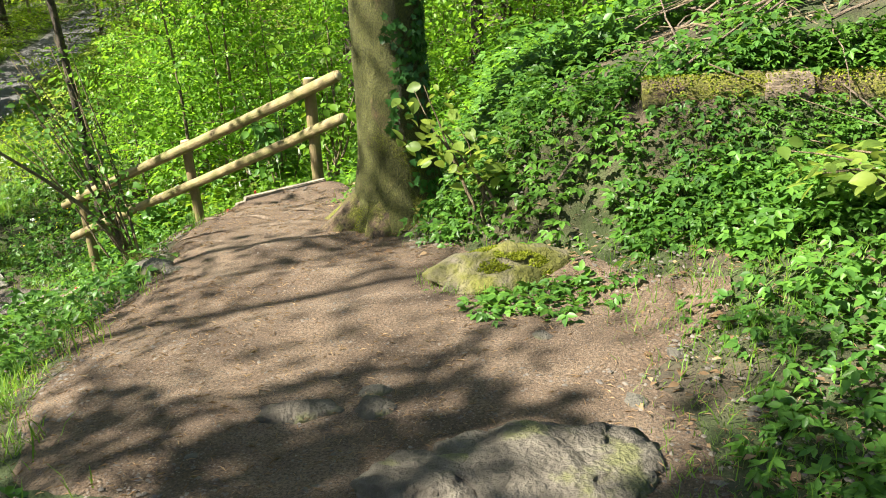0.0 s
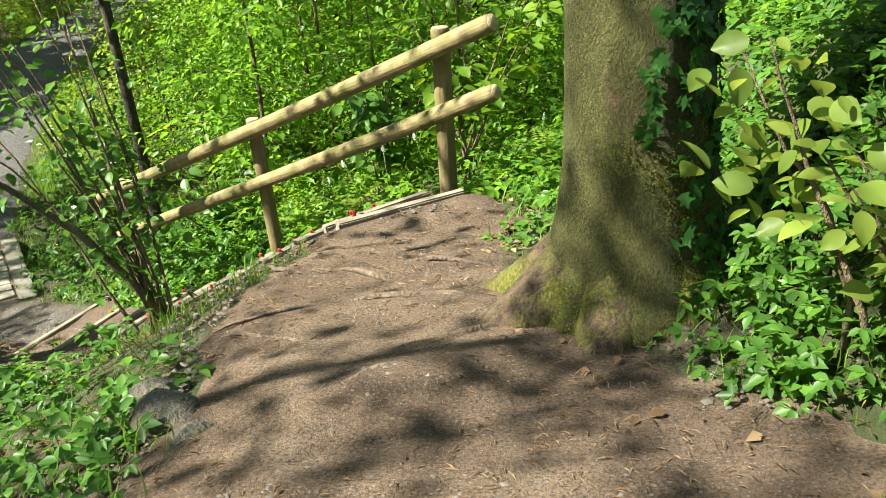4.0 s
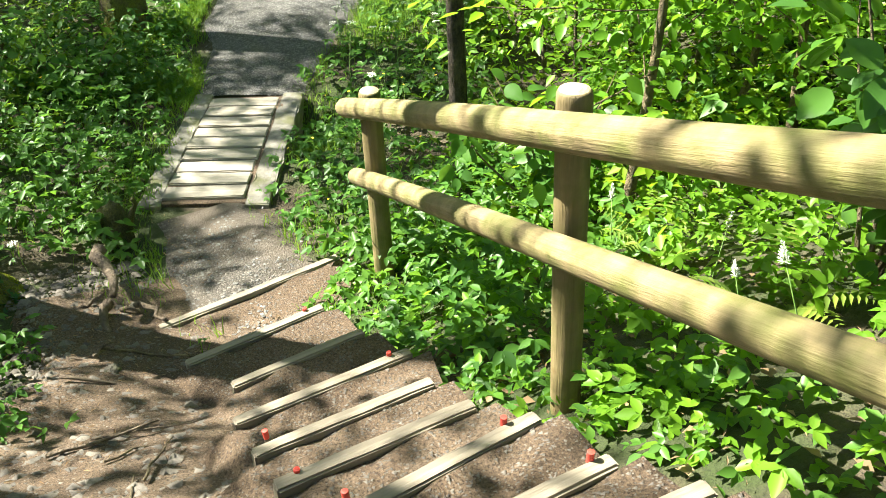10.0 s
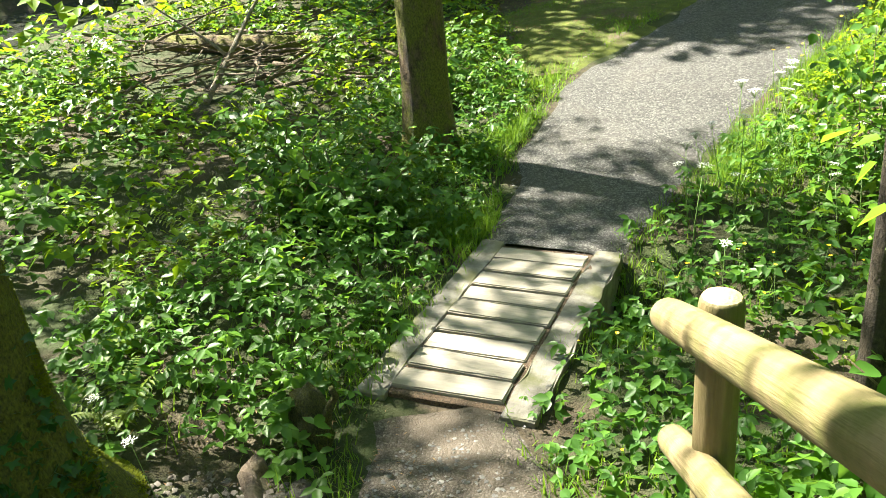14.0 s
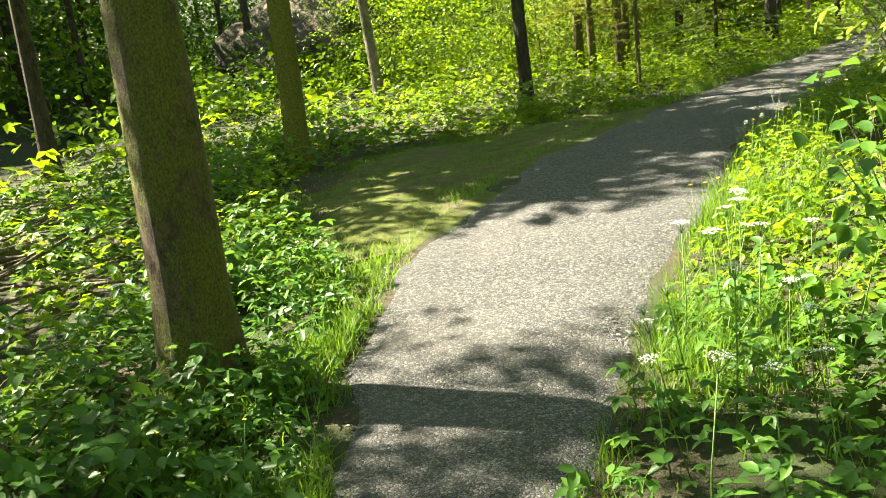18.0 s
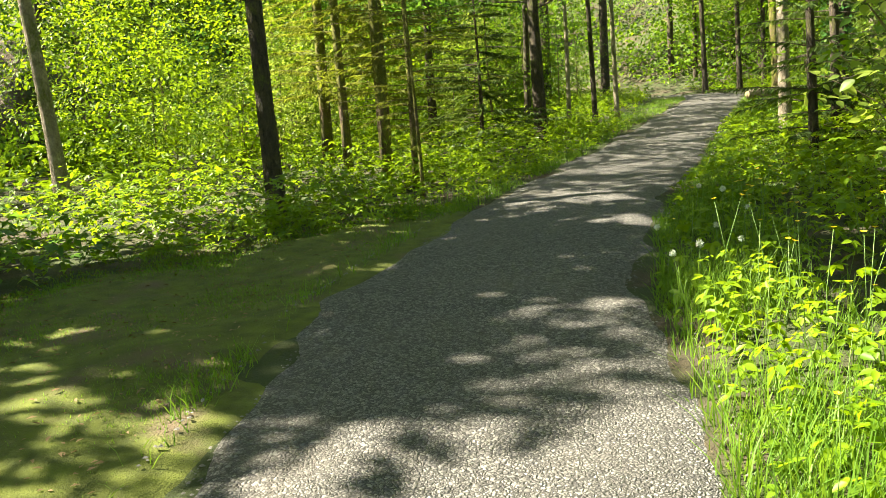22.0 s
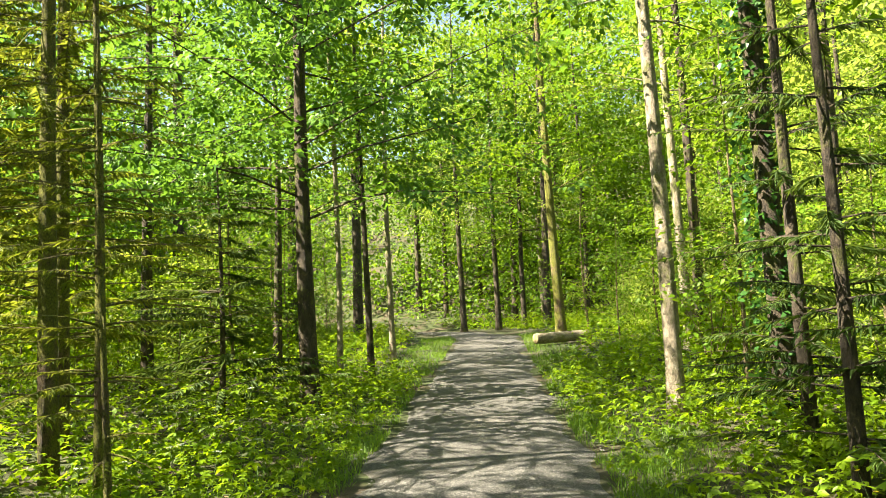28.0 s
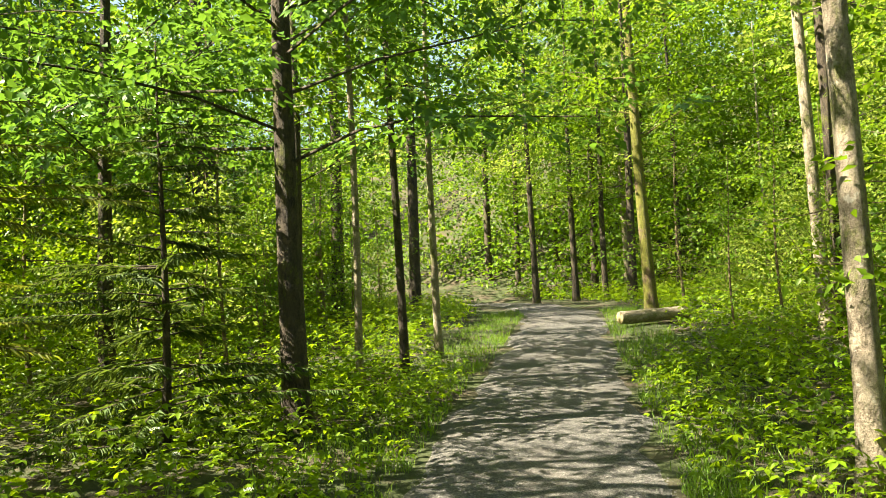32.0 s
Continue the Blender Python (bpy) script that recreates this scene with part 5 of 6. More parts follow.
def plants(count, x0, x1, y0, y1, lo, hi, leaves, tall, size, shape, seed, where=None, ratio=0.6):
    """Herbs as stems' worth of leaves, between lo and hi metres from the way's edge."""
    g = np.random.default_rng(seed)
    x, y = g.uniform(x0, x1, count * 8), g.uniform(y0, y1, count * 8)
    _, sd, wd, at = lie(x, y)
    d = np.abs(sd) - wd
    st = (x + 24.0) * -0.82 + (y - 14.5) * -0.57
    ok = (d > lo) & (d < hi) & (np.abs(st) > 1.9)
    patch = np.sin(1.1 * x + 0.4 * y) * np.sin(0.9 * y - 0.3 * x + 1.7) + 0.5 * np.sin(2.7 * x - 1.1 * y)
    ok &= g.uniform(0, 1, len(x)) < np.clip(0.75 + 0.35 * patch, 0.25, 1) * np.clip((d - lo) / 0.25 + 0.3, 0, 1)
    if where is not None:
        ok &= where(x, y, sd, d, at)
    x, y, d = x[ok][:count], y[ok][:count], d[ok][:count]
    n = len(x)
    base = np.stack([x, y, ground_height(x, y)], -1)
    H = tall * g.uniform(0.35, 1.2, n) * np.clip(0.45 + d / 0.9, 0.45, 1.0)
    k = max(2, round(leaves / 3))
    m = n * k
    P = np.repeat(base, k, 0)
    u = np.clip((np.tile(np.arange(k), n) + g.uniform(0.35, 1.0, m)) / k, 0.2, 1)
    yaw = np.repeat(g.uniform(0, 6.28, n), k) + np.tile(np.arange(k) * 2.4, n) + g.normal(0, 0.4, m)
    out = g.uniform(0.15, 1.5, m) * size
    P[:, 2] += np.repeat(H, k) * u
    P[:, 0] += np.cos(yaw) * out
    P[:, 1] += np.sin(yaw) * out
    a, up = heading(yaw, g.normal(-0.12, 0.3, m), g.normal(0, 0.3, m))
    c = np.cross(a, up)
    turn = np.tile((-1.15, 0.0, 1.15), m) + g.normal(0, 0.15, 3 * m)
    A, U, C = (np.repeat(v, 3, 0) for v in (a, up, c))
    D = A * np.cos(turn)[:, None] + C * np.sin(turn)[:, None] + U * g.normal(-0.1, 0.18, 3 * m)[:, None]
    L = np.repeat(size * g.uniform(0.55, 1.35, m), 3) * np.tile((0.85, 1.0, 0.85), m)
    return set_blades(np.repeat(P, 3, 0), D, U + g.normal(0, 0.15, (3 * m, 3)), L, L * ratio, shape)


def grass(count, x0, x1, y0, y1, lo, hi, tall, seed, where=None, wide=0.006):
    g = np.random.default_rng(seed)
    x, y = g.uniform(x0, x1, count * 10), g.uniform(y0, y1, count * 10)
    _, sd, wd, at = lie(x, y)
    d = np.abs(sd) - wd
    ok = (d > lo) & (d < hi)
    tuft = np.sin(3.1 * x + 1.3 * y) * np.sin(2.7 * y - 1.2 * x) + 0.4 * np.sin(9 * x) * np.sin(8 * y)
    ok &= g.uniform(0, 1, len(x)) < np.clip(0.5 + 0.7 * tuft, 0.05, 1)
    if where is not None:
        ok &= where(x, y, sd, d, at)
    x, y = x[ok][:count], y[ok][:count]
    n = len(x)
    L = tall * g.uniform(0.4, 1.3, n)
    return blades(np.stack([x, y, ground_height(x, y) - 0.01], -1), g.uniform(0, 6.28, n), g.uniform(0.7, 1.5, n), g.normal(0, 0.5, n), L, wide * g.uniform(0.7, 1.5, n), BLADE)


ON_BANK = lambda x, y, sd, d, at: (sd < 0) & ((((x + 3.3) / 1.45) ** 2 + ((y - 7.75) / 0.8) ** 2 < 1) | (((x + 4.7) / 0.85) ** 2 + ((y - 8.6) / 0.55) ** 2 < 1) | ((x + 5.7) ** 2 / 0.5 + (y - 9.05) ** 2 / 0.2 < 1))
UP = lambda x, y, sd, d, at: (y < 9.2) & (x > -6)
LOW = lambda x, y, sd, d, at: (y > 8.6) | (x < -5.5)


def clear(x, y, sd, d, at):
    """Not on the moss verge, the bare bank, the shelf of the trail or the boulders."""
    verge = (sd < 0) & (d < 2.2 * smooth(13.0, 15.5, y) * (1 - smooth(17.0, 20.5, y)) + 0.1) & (y > 13.4) & (y < 21)
    bank = (((x + 3.3) / 1.35) ** 2 + ((y - 7.75) / 0.75) ** 2 < 1) | (((x + 4.7) / 0.7) ** 2 + ((y - 8.6) / 0.5) ** 2 < 1)
    foot = (x + 5.7) ** 2 / 0.6 + (y - 9.0) ** 2 / 0.25 < 1
    shelf = ((x - 0.5) / 1.1) ** 2 + ((y - 3.5) / 0.6) ** 2 < 1
    wash = (x > -2.7) & (x < -1) & (y > 5.6) & (y < 8)
    brush_bed = ((x + 13.4) / 1.9) ** 2 + ((y - 11.4) / 0.9) ** 2 < 1
    log_bed = (x > 0.95) & (x < 3.1) & (np.abs(y - 4.5 + 0.186 * (x - 0.8)) < 0.32)
    slope_brush = (((x - 2.2) / 1.6) ** 2 + ((y - 5.75) / 0.75) ** 2 < 1) & (np.sin(5 * x + 2 * y) * np.sin(4 * y - x) < 0.35)
    thin = (x > 0.6) & (y < 6) & (np.sin(2.3 * x + 1.1 * y) * np.sin(2.9 * y - 0.7 * x + 1) + 0.4 * np.sin(7 * x) * np.sin(6 * y) < -0.12)
    return ~(verge | bank | shelf | foot | wash | brush_bed | log_bed | slope_brush | thin)


def stuff(name, data, mat, label, category):
    return alone(name, raw_mesh(name, *data, mat), label, category, "stuff")


stuff("undergrowth", plants(4200, -6, 4, -1, 9.6, 0.02, 1.4, 6, 0.2, 0.056, OVAL, 1, lambda *q: UP(*q) & clear(*q)), M_HERB, "dense low herbs with oval leaves beside the trail", "undergrowth")
stuff("undergrowth", plants(5000, -7, 5, -1, 9.6, 1.3, 4.0, 6, 0.3, 0.085, POINTED, 21, lambda *q: UP(*q) & clear(*q)), M_HERB, "leafy herbs on the slope above the trail", "undergrowth")
stuff("undergrowth", plants(3300, -0.1, 3.6, 3.9, 7.5, 0.0, 5, 6, 0.24, 0.055, OVAL, 31, lambda x, y, sd, d, at: clear(x, y, sd, d, at) & (x * 0.63 + (y - 4.95) * 0.78 > 0.02) & ((x < 0.95) | (np.abs(y - 4.5 + 0.186 * (x - 0.8)) > 0.32))), M_HERB, "dense herbs round the fallen log", "undergrowth")
stuff("undergrowth", plants(5200, -5, 4, 7.2, 13, 0.1, 4.5, 6, 0.26, 0.062, OVAL, 11, lambda x, y, sd, d, at: sd > 0), M_BRIGHT, "dense herbs on the bank behind the log fence", "undergrowth")
stuff("undergrowth", plants(3200, -12, -3, 8.6, 14, 0.0, 1.6, 6, 0.42, 0.068, OVAL, 2, lambda *q: LOW(*q) & clear(*q)), M_HERB, "dense leafy herbs beside the footbridge path", "undergrowth")
# from here on along the path the leaf colour itself carries the sun
stuff("undergrowth", plants(5400, -17, -5, 14, 32, 0.0, 1.8, 6, 0.42, 0.062, OVAL, 22, lambda *q: LOW(*q) & clear(*q)), M_SUNNY, "leafy herbs lining the gravel path, green brightened for sunlight", "undergrowth")
stuff("undergrowth", plants(15500, -22, -3, 9, 54, 1.0, 6.5, 9, 0.5, 0.078, POINTED, 3, lambda *q: LOW(*q) & clear(*q)), M_SUNNY, "herbs on the wood floor, sunlight put into their green", "undergrowth")
stuff("undergrowth", plants(7000, -16, 8, -3, 18, 2.4, 9, 7, 0.5, 0.12, POINTED, 4, clear), M_HERB, "leafy herbs on the slope under the trees", "undergrowth")
stuff("undergrowth", plants(6500, -40, 22, -12, 66, 6, 30, 6, 0.7, 0.26, POINTED, 5), M_SUNNY, "distant leafy undergrowth of the wood", "undergrowth")
stuff("undergrowth", plants(4200, -52, -25, 2, 52, 6, 60, 6, 0.8, 0.3, POINTED, 25), M_HERB, "green cover on the far bank of the stream", "undergrowth")
stuff("grass", grass(26000, -16, -4, 9, 42, -0.06, 0.9, 0.15, 6, lambda x, y, sd, d, at: LOW(x, y, sd, d, at) & ~((sd < 0) & (d > 0.12) & (y > 14.2) & (y < 20))), M_GRASS, "tufts of grass along the path edges", "grass")
stuff("grass", grass(36000, -14.5, -9, 13, 21, 0.0, 2.5, 0.045, 7, lambda x, y, sd, d, at: sd < 0, 0.007), M_GRASS, "short grass on the mossy verge", "grass")
stuff("moss", grass(40000, -14.6, -9.8, 13.2, 21, 0.05, 2.6, 0.022, 51, lambda x, y, sd, d, at: sd < 0, 0.009), M_MOSSTUFT, "low olive moss cushion on the verge", "moss")
stuff("grass", grass(30000, -15, -4, 9.5, 27, -0.1, 0.3, 0.1, 9, lambda x, y, sd, d, at: LOW(x, y, sd, d, at) & ~((sd < 0) & (y > 14.2) & (y < 20))), M_GRASS, "grass fringe along the gravel", "grass")
stuff("grass", grass(5000, -4, 3, -0.5, 8, -0.1, 1.0, 0.13, 8, UP, 0.005), M_GRASS, "sparse grass beside the earth trail", "grass")


def stones(count, x0, x1, y0, y1, lo, hi, size, seed, where=None, lift=0.035):
    """Loose chips of stone lying on the way."""
    g = np.random.default_rng(seed)
    x, y = g.uniform(x0, x1, count * 6), g.uniform(y0, y1, count * 6)
    _, sd, wd, at = lie(x, y)
    d = np.abs(sd) - wd
    ok = (d > lo) & (d < hi)
    if where is not None:
        ok &= where(x, y, sd, d, at)
    x, y, sd, wd = x[ok][:count], y[ok][:count], sd[ok][:count], wd[ok][:count]
    n = len(x)
    base = np.array([(-1, -0.7, -0.2), (1, -0.8, -0.2), (0.8, 0.9, -0.2), (-0.9, 0.8, -0.2), (0.1, 0.0, 0.75), (0.55, 0.15, 0.5)])
    F = np.array([(0, 1, 5), (1, 2, 5), (5, 2, 4), (2, 3, 4), (3, 0, 4), (0, 5, 4)])
    V = base[None] * g.uniform(0.6, 1.4, (n, 6, 3)) * (size * g.uniform(0.4, 1.5, n) ** 1.5)[:, None, None]
    a = g.uniform(0, 6.28, n)
    c, s_ = np.cos(a)[:, None], np.sin(a)[:, None]
    V = np.stack([V[..., 0] * c - V[..., 1] * s_, V[..., 0] * s_ + V[..., 1] * c, V[..., 2] * 0.8], -1)
    u = np.clip(np.abs(sd) / wd, 0, 1)
    z = ground_height(x, y) + np.where(np.abs(sd) > wd, lift, lift * (1 - 2.2 * u ** 5)) + 0.012 * np.sin(3.3 * x) * np.sin(2.7 * y)
    V += np.stack([x, y, z], -1)[:, None]
    return V.reshape(-1, 3), (F[None] + (np.arange(n) * 6)[:, None, None]).reshape(-1, 3)


stuff("gravel", stones(30000, -14, -4.3, 9.2, 27, -3, 0.03, 0.0062, 20, lambda x, y, sd, d, at: LOW(x, y, sd, d, at) & ((y > 11.75) | (x > -6.1))), M_GRAVEL, "grey crushed stone on the path", "gravel")
stuff("pebbles", stones(13000, -3, 2.6, -0.5, 7.4, -3, 0.35, 0.0068, 21, UP, 0.028), M_PEBBLE, "small pale stones on the earth trail", "pebbles")

stuff("undergrowth", plants(3400, 0.85, 3.0, 3.5, 4.72, -0.6, 4, 6, 0.15, 0.05, OVAL, 41, lambda x, y, sd, d, at: (((x - 0.5) / 0.75) ** 2 + ((y - 3.5) / 0.6) ** 2 > 1) & (np.abs(y - 4.55 + 0.186 * (x - 0.8)) > 0.22)), M_HERB, "low herbs on the bank under the fallen log", "undergrowth")
stuff("undergrowth", plants(1100, 0.85, 2.4, 1.4, 3.4, -0.4, 3, 6, 0.14, 0.05, OVAL, 42, lambda x, y, sd, d, at: x > 0.95 + 0.14 * np.sin(5 * y)), M_HERB, "low herbs at the foot of the bank", "undergrowth")
stuff("undergrowth", plants(60, -0.3, 0.75, 4.0, 4.6, -3, 3, 6, 0.1, 0.034, OVAL, 53, lambda x, y, sd, d, at: np.abs(((x - 0.24) / 0.4) ** 2 + ((y - 4.24) / 0.28) ** 2 - 1.15) < 0.25), M_HERB, "small herbs round the foot of the boulder", "undergrowth")
stuff("grass", grass(700, -0.4, 0.8, 3.8, 4.7, -3, 3, 0.09, 54, lambda x, y, sd, d, at: np.abs(((x - 0.24) / 0.4) ** 2 + ((y - 4.24) / 0.28) ** 2 - 1.1) < 0.3, 0.004), M_GRASS, "grass tufts round the boulder", "grass")
stuff("undergrowth", plants(190, 0.05, 0.85, 3.5, 3.98, -3, 3, 6, 0.15, 0.05, OVAL, 43, lambda x, y, sd, d, at: ((x - 0.4) / 0.42) ** 2 + ((y - 3.76) / 0.22) ** 2 < 1), M_HERB, "bright broad-leaved herbs before the boulder", "undergrowth")
stuff("grass", grass(2400, 0.6, 2.2, 1.5, 4.2, -0.8, 2, 0.08, 44, None, 0.004), M_GRASS, "short grass at the foot of the bank", "grass")
stuff("grass", grass(3200, -3.4, -1.1, 1.2, 4.6, -0.25, 1.6, 0.14, 45, lambda x, y, sd, d, at: sd < 0, 0.005), M_GRASS, "grass on the trail's outer edge", "grass")
stuff("grass", grass(4500, -9.5, -6.2, 13, 22, -0.05, 0.7, 0.3, 46, lambda x, y, sd, d, at: sd > 0, 0.005), M_GRASS, "tall flowering grass on the bank beside the path", "grass")
stuff("grass", grass(5000, -9.4, -7.4, 11.2, 14.0, -0.05, 0.9, 0.17, 47, lambda x, y, sd, d, at: sd < 0, 0.006), M_GRASS, "tufts of grass at the foot of the leaning tree", "grass")
stuff("stones", stones(5200, -6.4, -2.0, 6.7, 9.8, 0.0, 2.4, 0.009, 48, ON_BANK, 0.03), M_PEBBLE, "loose stones on the bare bank", "stones")
stuff("undergrowth", plants(1300, 0.9, 3.0, 4.0, 4.75, -1, 5, 6, 0.07, 0.036, OVAL, 49, lambda x, y, sd, d, at: np.abs(y - 4.38 + 0.186 * (x - 0.8)) < 0.28), M_HERB, "small herbs creeping up to the fallen log", "undergrowth")
stuff("stones", stones(900, -6.2, -2.2, 6.9, 9.6, 0.05, 2.2, 0.02, 50, ON_BANK, 0.03), M_PEBBLE, "larger stones on the bare bank", "stones")

# ---- things along the trail ----


def bush(name, x, y, stems, tall, spread, size, leaf, seed, label, per=7, start=0.35, lift=None, shape=ROUND, thick=0.012, aim=None, arc=0.0, category="shrub"):
    """A many-stemmed shrub with leafy ends."""
    rng = np.random.default_rng(seed)
    z = float(land(x, y)[0]) - 0.04
    root = thing(name, (x, y, z), label, category)
    pts = []
    for i in range(stems):
        yaw = (aim + rng.normal(0, 0.5)) if aim is not None else rng.uniform(0, 6.28)
        out = spread * rng.uniform(0.5, 1.1)
        h = tall * rng.uniform(0.65, 1.05)
        s = np.linspace(0, 1, 8)
        foot = rng.normal(0, 0.05, 2)
        pl = np.stack([foot[0] + math.cos(yaw) * out * s ** 1.4, foot[1] + math.sin(yaw) * out * s ** 1.4, h * (s - arc * s ** 2.5)], -1) + np.cumsum(rng.normal(0, 0.015, (8, 3)), 0) * (s > 0)[:, None]
        st = part("stem", shade(raw_mesh("stem", *tube(pl, np.linspace(thick, thick * 0.2, 8), 6), M_TWIG)), root)
        for q in np.arange(start, 1.0, 0.09):
            c = np.array([np.interp(q, s, pl[:, k]) for k in range(3)])
            pts.append(c + rng.normal(0, 0.09, 3) * (1, 1, 0.4))
    part("foliage", raw_mesh("foliage", *sprays(np.array(pts), rng, per, 0.1, size, shape, 0.4, 0.7), leaf), root, kind="stuff")
    return root


def stick(a, b, r, seed, mat=None, bend=0.04):
    rng = np.random.default_rng(seed)
    s = np.linspace(0, 1, 7)[:, None]
    p = np.asarray(a) * (1 - s) + np.asarray(b) * s + np.cumsum(rng.normal(0, bend / 3, (7, 3)), 0)
    return tube(p, np.linspace(r, r * 0.45, 7), 6, 0.08, seed)


def on(x, y, up=0.0):
    return (x, y, float(ground_height(np.array([x]), np.array([y]))[0]) + up)


def rock(name, x, y, sx, sy, sz, mat, seed, label, turn=0.0, sink=0.4, level=4):
    ob = alone(name, rock_mesh(name, sx, sy, sz, mat, seed, level), label, "rock")
    ob.matrix_basis = pose(*on(x, y, sz * (1 - 2 * sink)), 0, 0, turn)
    return ob


boulder = alone("boulder", rock_mesh("boulder", 0.37, 0.25, 0.2, M_ROCK, 2, 4, 0.16), "low rounded boulder with yellow-green moss beside the trail", "rock", m=pose(0.24, 4.24, -0.44, 0, 0, 12))
_n = 9000
_a, _q = RNG.uniform(0, 6.28, _n), np.sqrt(RNG.uniform(0, 1, _n)) * 0.9
_x, _y = np.cos(_a) * _q, np.sin(_a) * _q
_keep = np.sin(7 * _x + 1) * np.sin(6 * _y + 2) + 0.6 * np.sin(15 * _x) * np.sin(13 * _y) + _x * 0.5 > -0.25
_x, _y = _x[_keep], _y[_keep]
part("moss", raw_mesh("moss", *blades(np.stack([0.37 * _x, 0.25 * _y, 0.204 * np.sqrt(1 - _x ** 2 - _y ** 2) + 0.004], -1), RNG.uniform(0, 6.28, len(_x)), RNG.uniform(0.2, 1.3, len(_x)), RNG.normal(0, 0.5, len(_x)), 0.016, 0.01, POINTED), M_MOSSTUFT), boulder, kind="stuff", label="yellow-green moss cushion")
rock("rock_outcrop", 0.2, 2.28, 0.34, 0.29, 0.075, M_ROCK_PALE, 9, "flat grey rock with mossy cracks in the trail", 20, 0.36, 5)
rock("rock_outcrop", -0.12, 2.2, 0.22, 0.2, 0.08, M_ROCK_PALE, 12, "flat grey rock with mossy cracks in the trail", -20, 0.36, 5)
rock("flat_stone", -0.64, 2.85, 0.16, 0.075, 0.045, M_ROCK_PALE, 14, "long flat stone set in the trail", 8, 0.38, 3)
rock("flat_stone", -0.34, 2.84, 0.075, 0.085, 0.04, M_ROCK_PALE, 17, "flat stone set in the trail", 8, 0.38, 3)
for i, (x, y, s) in enumerate(((-0.35, 3.0, 0.07), (-0.13, 2.89, 0.04), (0.85, 3.1, 0.05), (0.62, 2.75, 0.06), (-0.95, 2.55, 0.05), (-0.5, 2.3, 0.05), (1.0, 2.6, 0.05), (-1.2, 2.9, 0.04), (0.35, 3.35, 0.07), (-1.9, 5.1, 0.13), (-2.02, 5.3, 0.1), (-1.75, 4.95, 0.07), (-4.4, 8.2, 0.05), (-5.0, 8.6, 0.06), (-3.6, 7.7, 0.05), (-6.1, 9.45, 0.06))):
    rock("stone", x, y, s, s * 0.75, s * 0.5, M_ROCK_BARE, 20 + i, "loose grey stone on the earth", i * 37, 0.35, 2)

# the mossy fallen log on the slope
log = thing("fallen_log", (1.2, 4.6, 0.47), "fallen mossy log with peeling bark on the slope", "log")
LA, LB = Vector((1.02, 4.70, 0.44)), Vector((3.0, 4.35, 0.50))
lm = along(LA - Vector((1.2, 4.6, 0.47)), LB - Vector((1.2, 4.6, 0.47)))
part("stem", log_mesh("stem", (LB - LA).length, 0.082, [M_BARK_MOSS, M_BARK_MOSS], 3, 18, 0.1, taper=-0.35, bend=0.03), log, lm)
part("bare_patch", log_mesh("bare_patch", 0.24, 0.095, [M_ROOT, M_ROOT], 5, 14, 0.05), log, lm @ pose(0, 0.004, 0.62), "pale patch without bark")
n = 3200
a, u = r2.normal(1.57, 0.9, n), r2.uniform(0, 1, n)
lp = np.array(LA)[None] * (1 - u[:, None]) + np.array(LB)[None] * u[:, None] - np.array((1.2, 4.6, 0.47))
lp[:, 2] += 0.096 * np.sin(a)
lp[:, 1] -= 0.096 * np.cos(a)
part("moss", raw_mesh("moss", *blades(lp, r2.uniform(0, 6.28, n), r2.uniform(0, 1.2, n), r2.normal(0, 0.5, n), 0.016, 0.01, POINTED), M_MOSSTUFT), log, kind="stuff", label="tufts of moss")

# brushwood above the log and beside the footbridge


def brush(x, y, count, wide, long, seed, label, r=0.012):
    rng = np.random.default_rng(seed)
    o = np.array(on(x, y))
    root = thing("brush_pile", tuple(o), label, "brushwood")
    for i in range(count):
        a = np.array([*rng.normal(0, wide, 2), 0.0])
        yaw = rng.normal(0.4, 0.9)
        l = long * rng.uniform(0.4, 1.1)
        b = a + np.array([math.cos(yaw) * l, math.sin(yaw) * l, 0])
        a[2] = on(*(o + a)[:2])[2] - o[2] + rng.uniform(0.0, 0.25)
        b[2] = on(*(o + b)[:2])[2] - o[2] + rng.uniform(0.02, 0.4)
        part("stick", shade(raw_mesh("stick", *stick(a, b, r * rng.uniform(0.5, 1.5), seed + i), M_ROOT if i % 3 else M_TWIG)), root)


brush(1.8, 5.5, 90, 0.55, 1.1, 300, "heap of dry brown branches on the slope", 0.008)
brush(2.7, 5.8, 80, 0.6, 1.2, 400, "heap of dry brown branches on the slope", 0.008)
brush(-13.2, 11.5, 46, 0.7, 1.7, 500, "heap of dead branches among the herbs", 0.018)
brush(-14.4, 11.1, 34, 0.6, 1.5, 600, "heap of dead twigs among the herbs")
dead = thing("dead_branch", on(-12.3, 11.0), "forked bare pale branch leaning out of the brushwood", "branch")
part("limb", shade(raw_mesh("limb", *stick((0, 0, 0), (-1.5, 1.4, 0.95), 0.035, 1), M_BARK_PALE)), dead)
part("fork", shade(raw_mesh("fork", *stick((-0.55, 0.5, 0.35), (-1.1, -0.1, 0.9), 0.022, 2), M_BARK_PALE)), dead)
mlog = thing("mossy_log", on(-13.9, 12.1), "rotten mossy log behind the brushwood", "log")
part("stem", log_mesh("stem", 2.6, 0.11, [M_BARK_MOSS, M_ROOT], 8, 14, 0.1), mlog, along((-1.2, -0.8, 0.12), (1.0, 0.6, 0.18)))

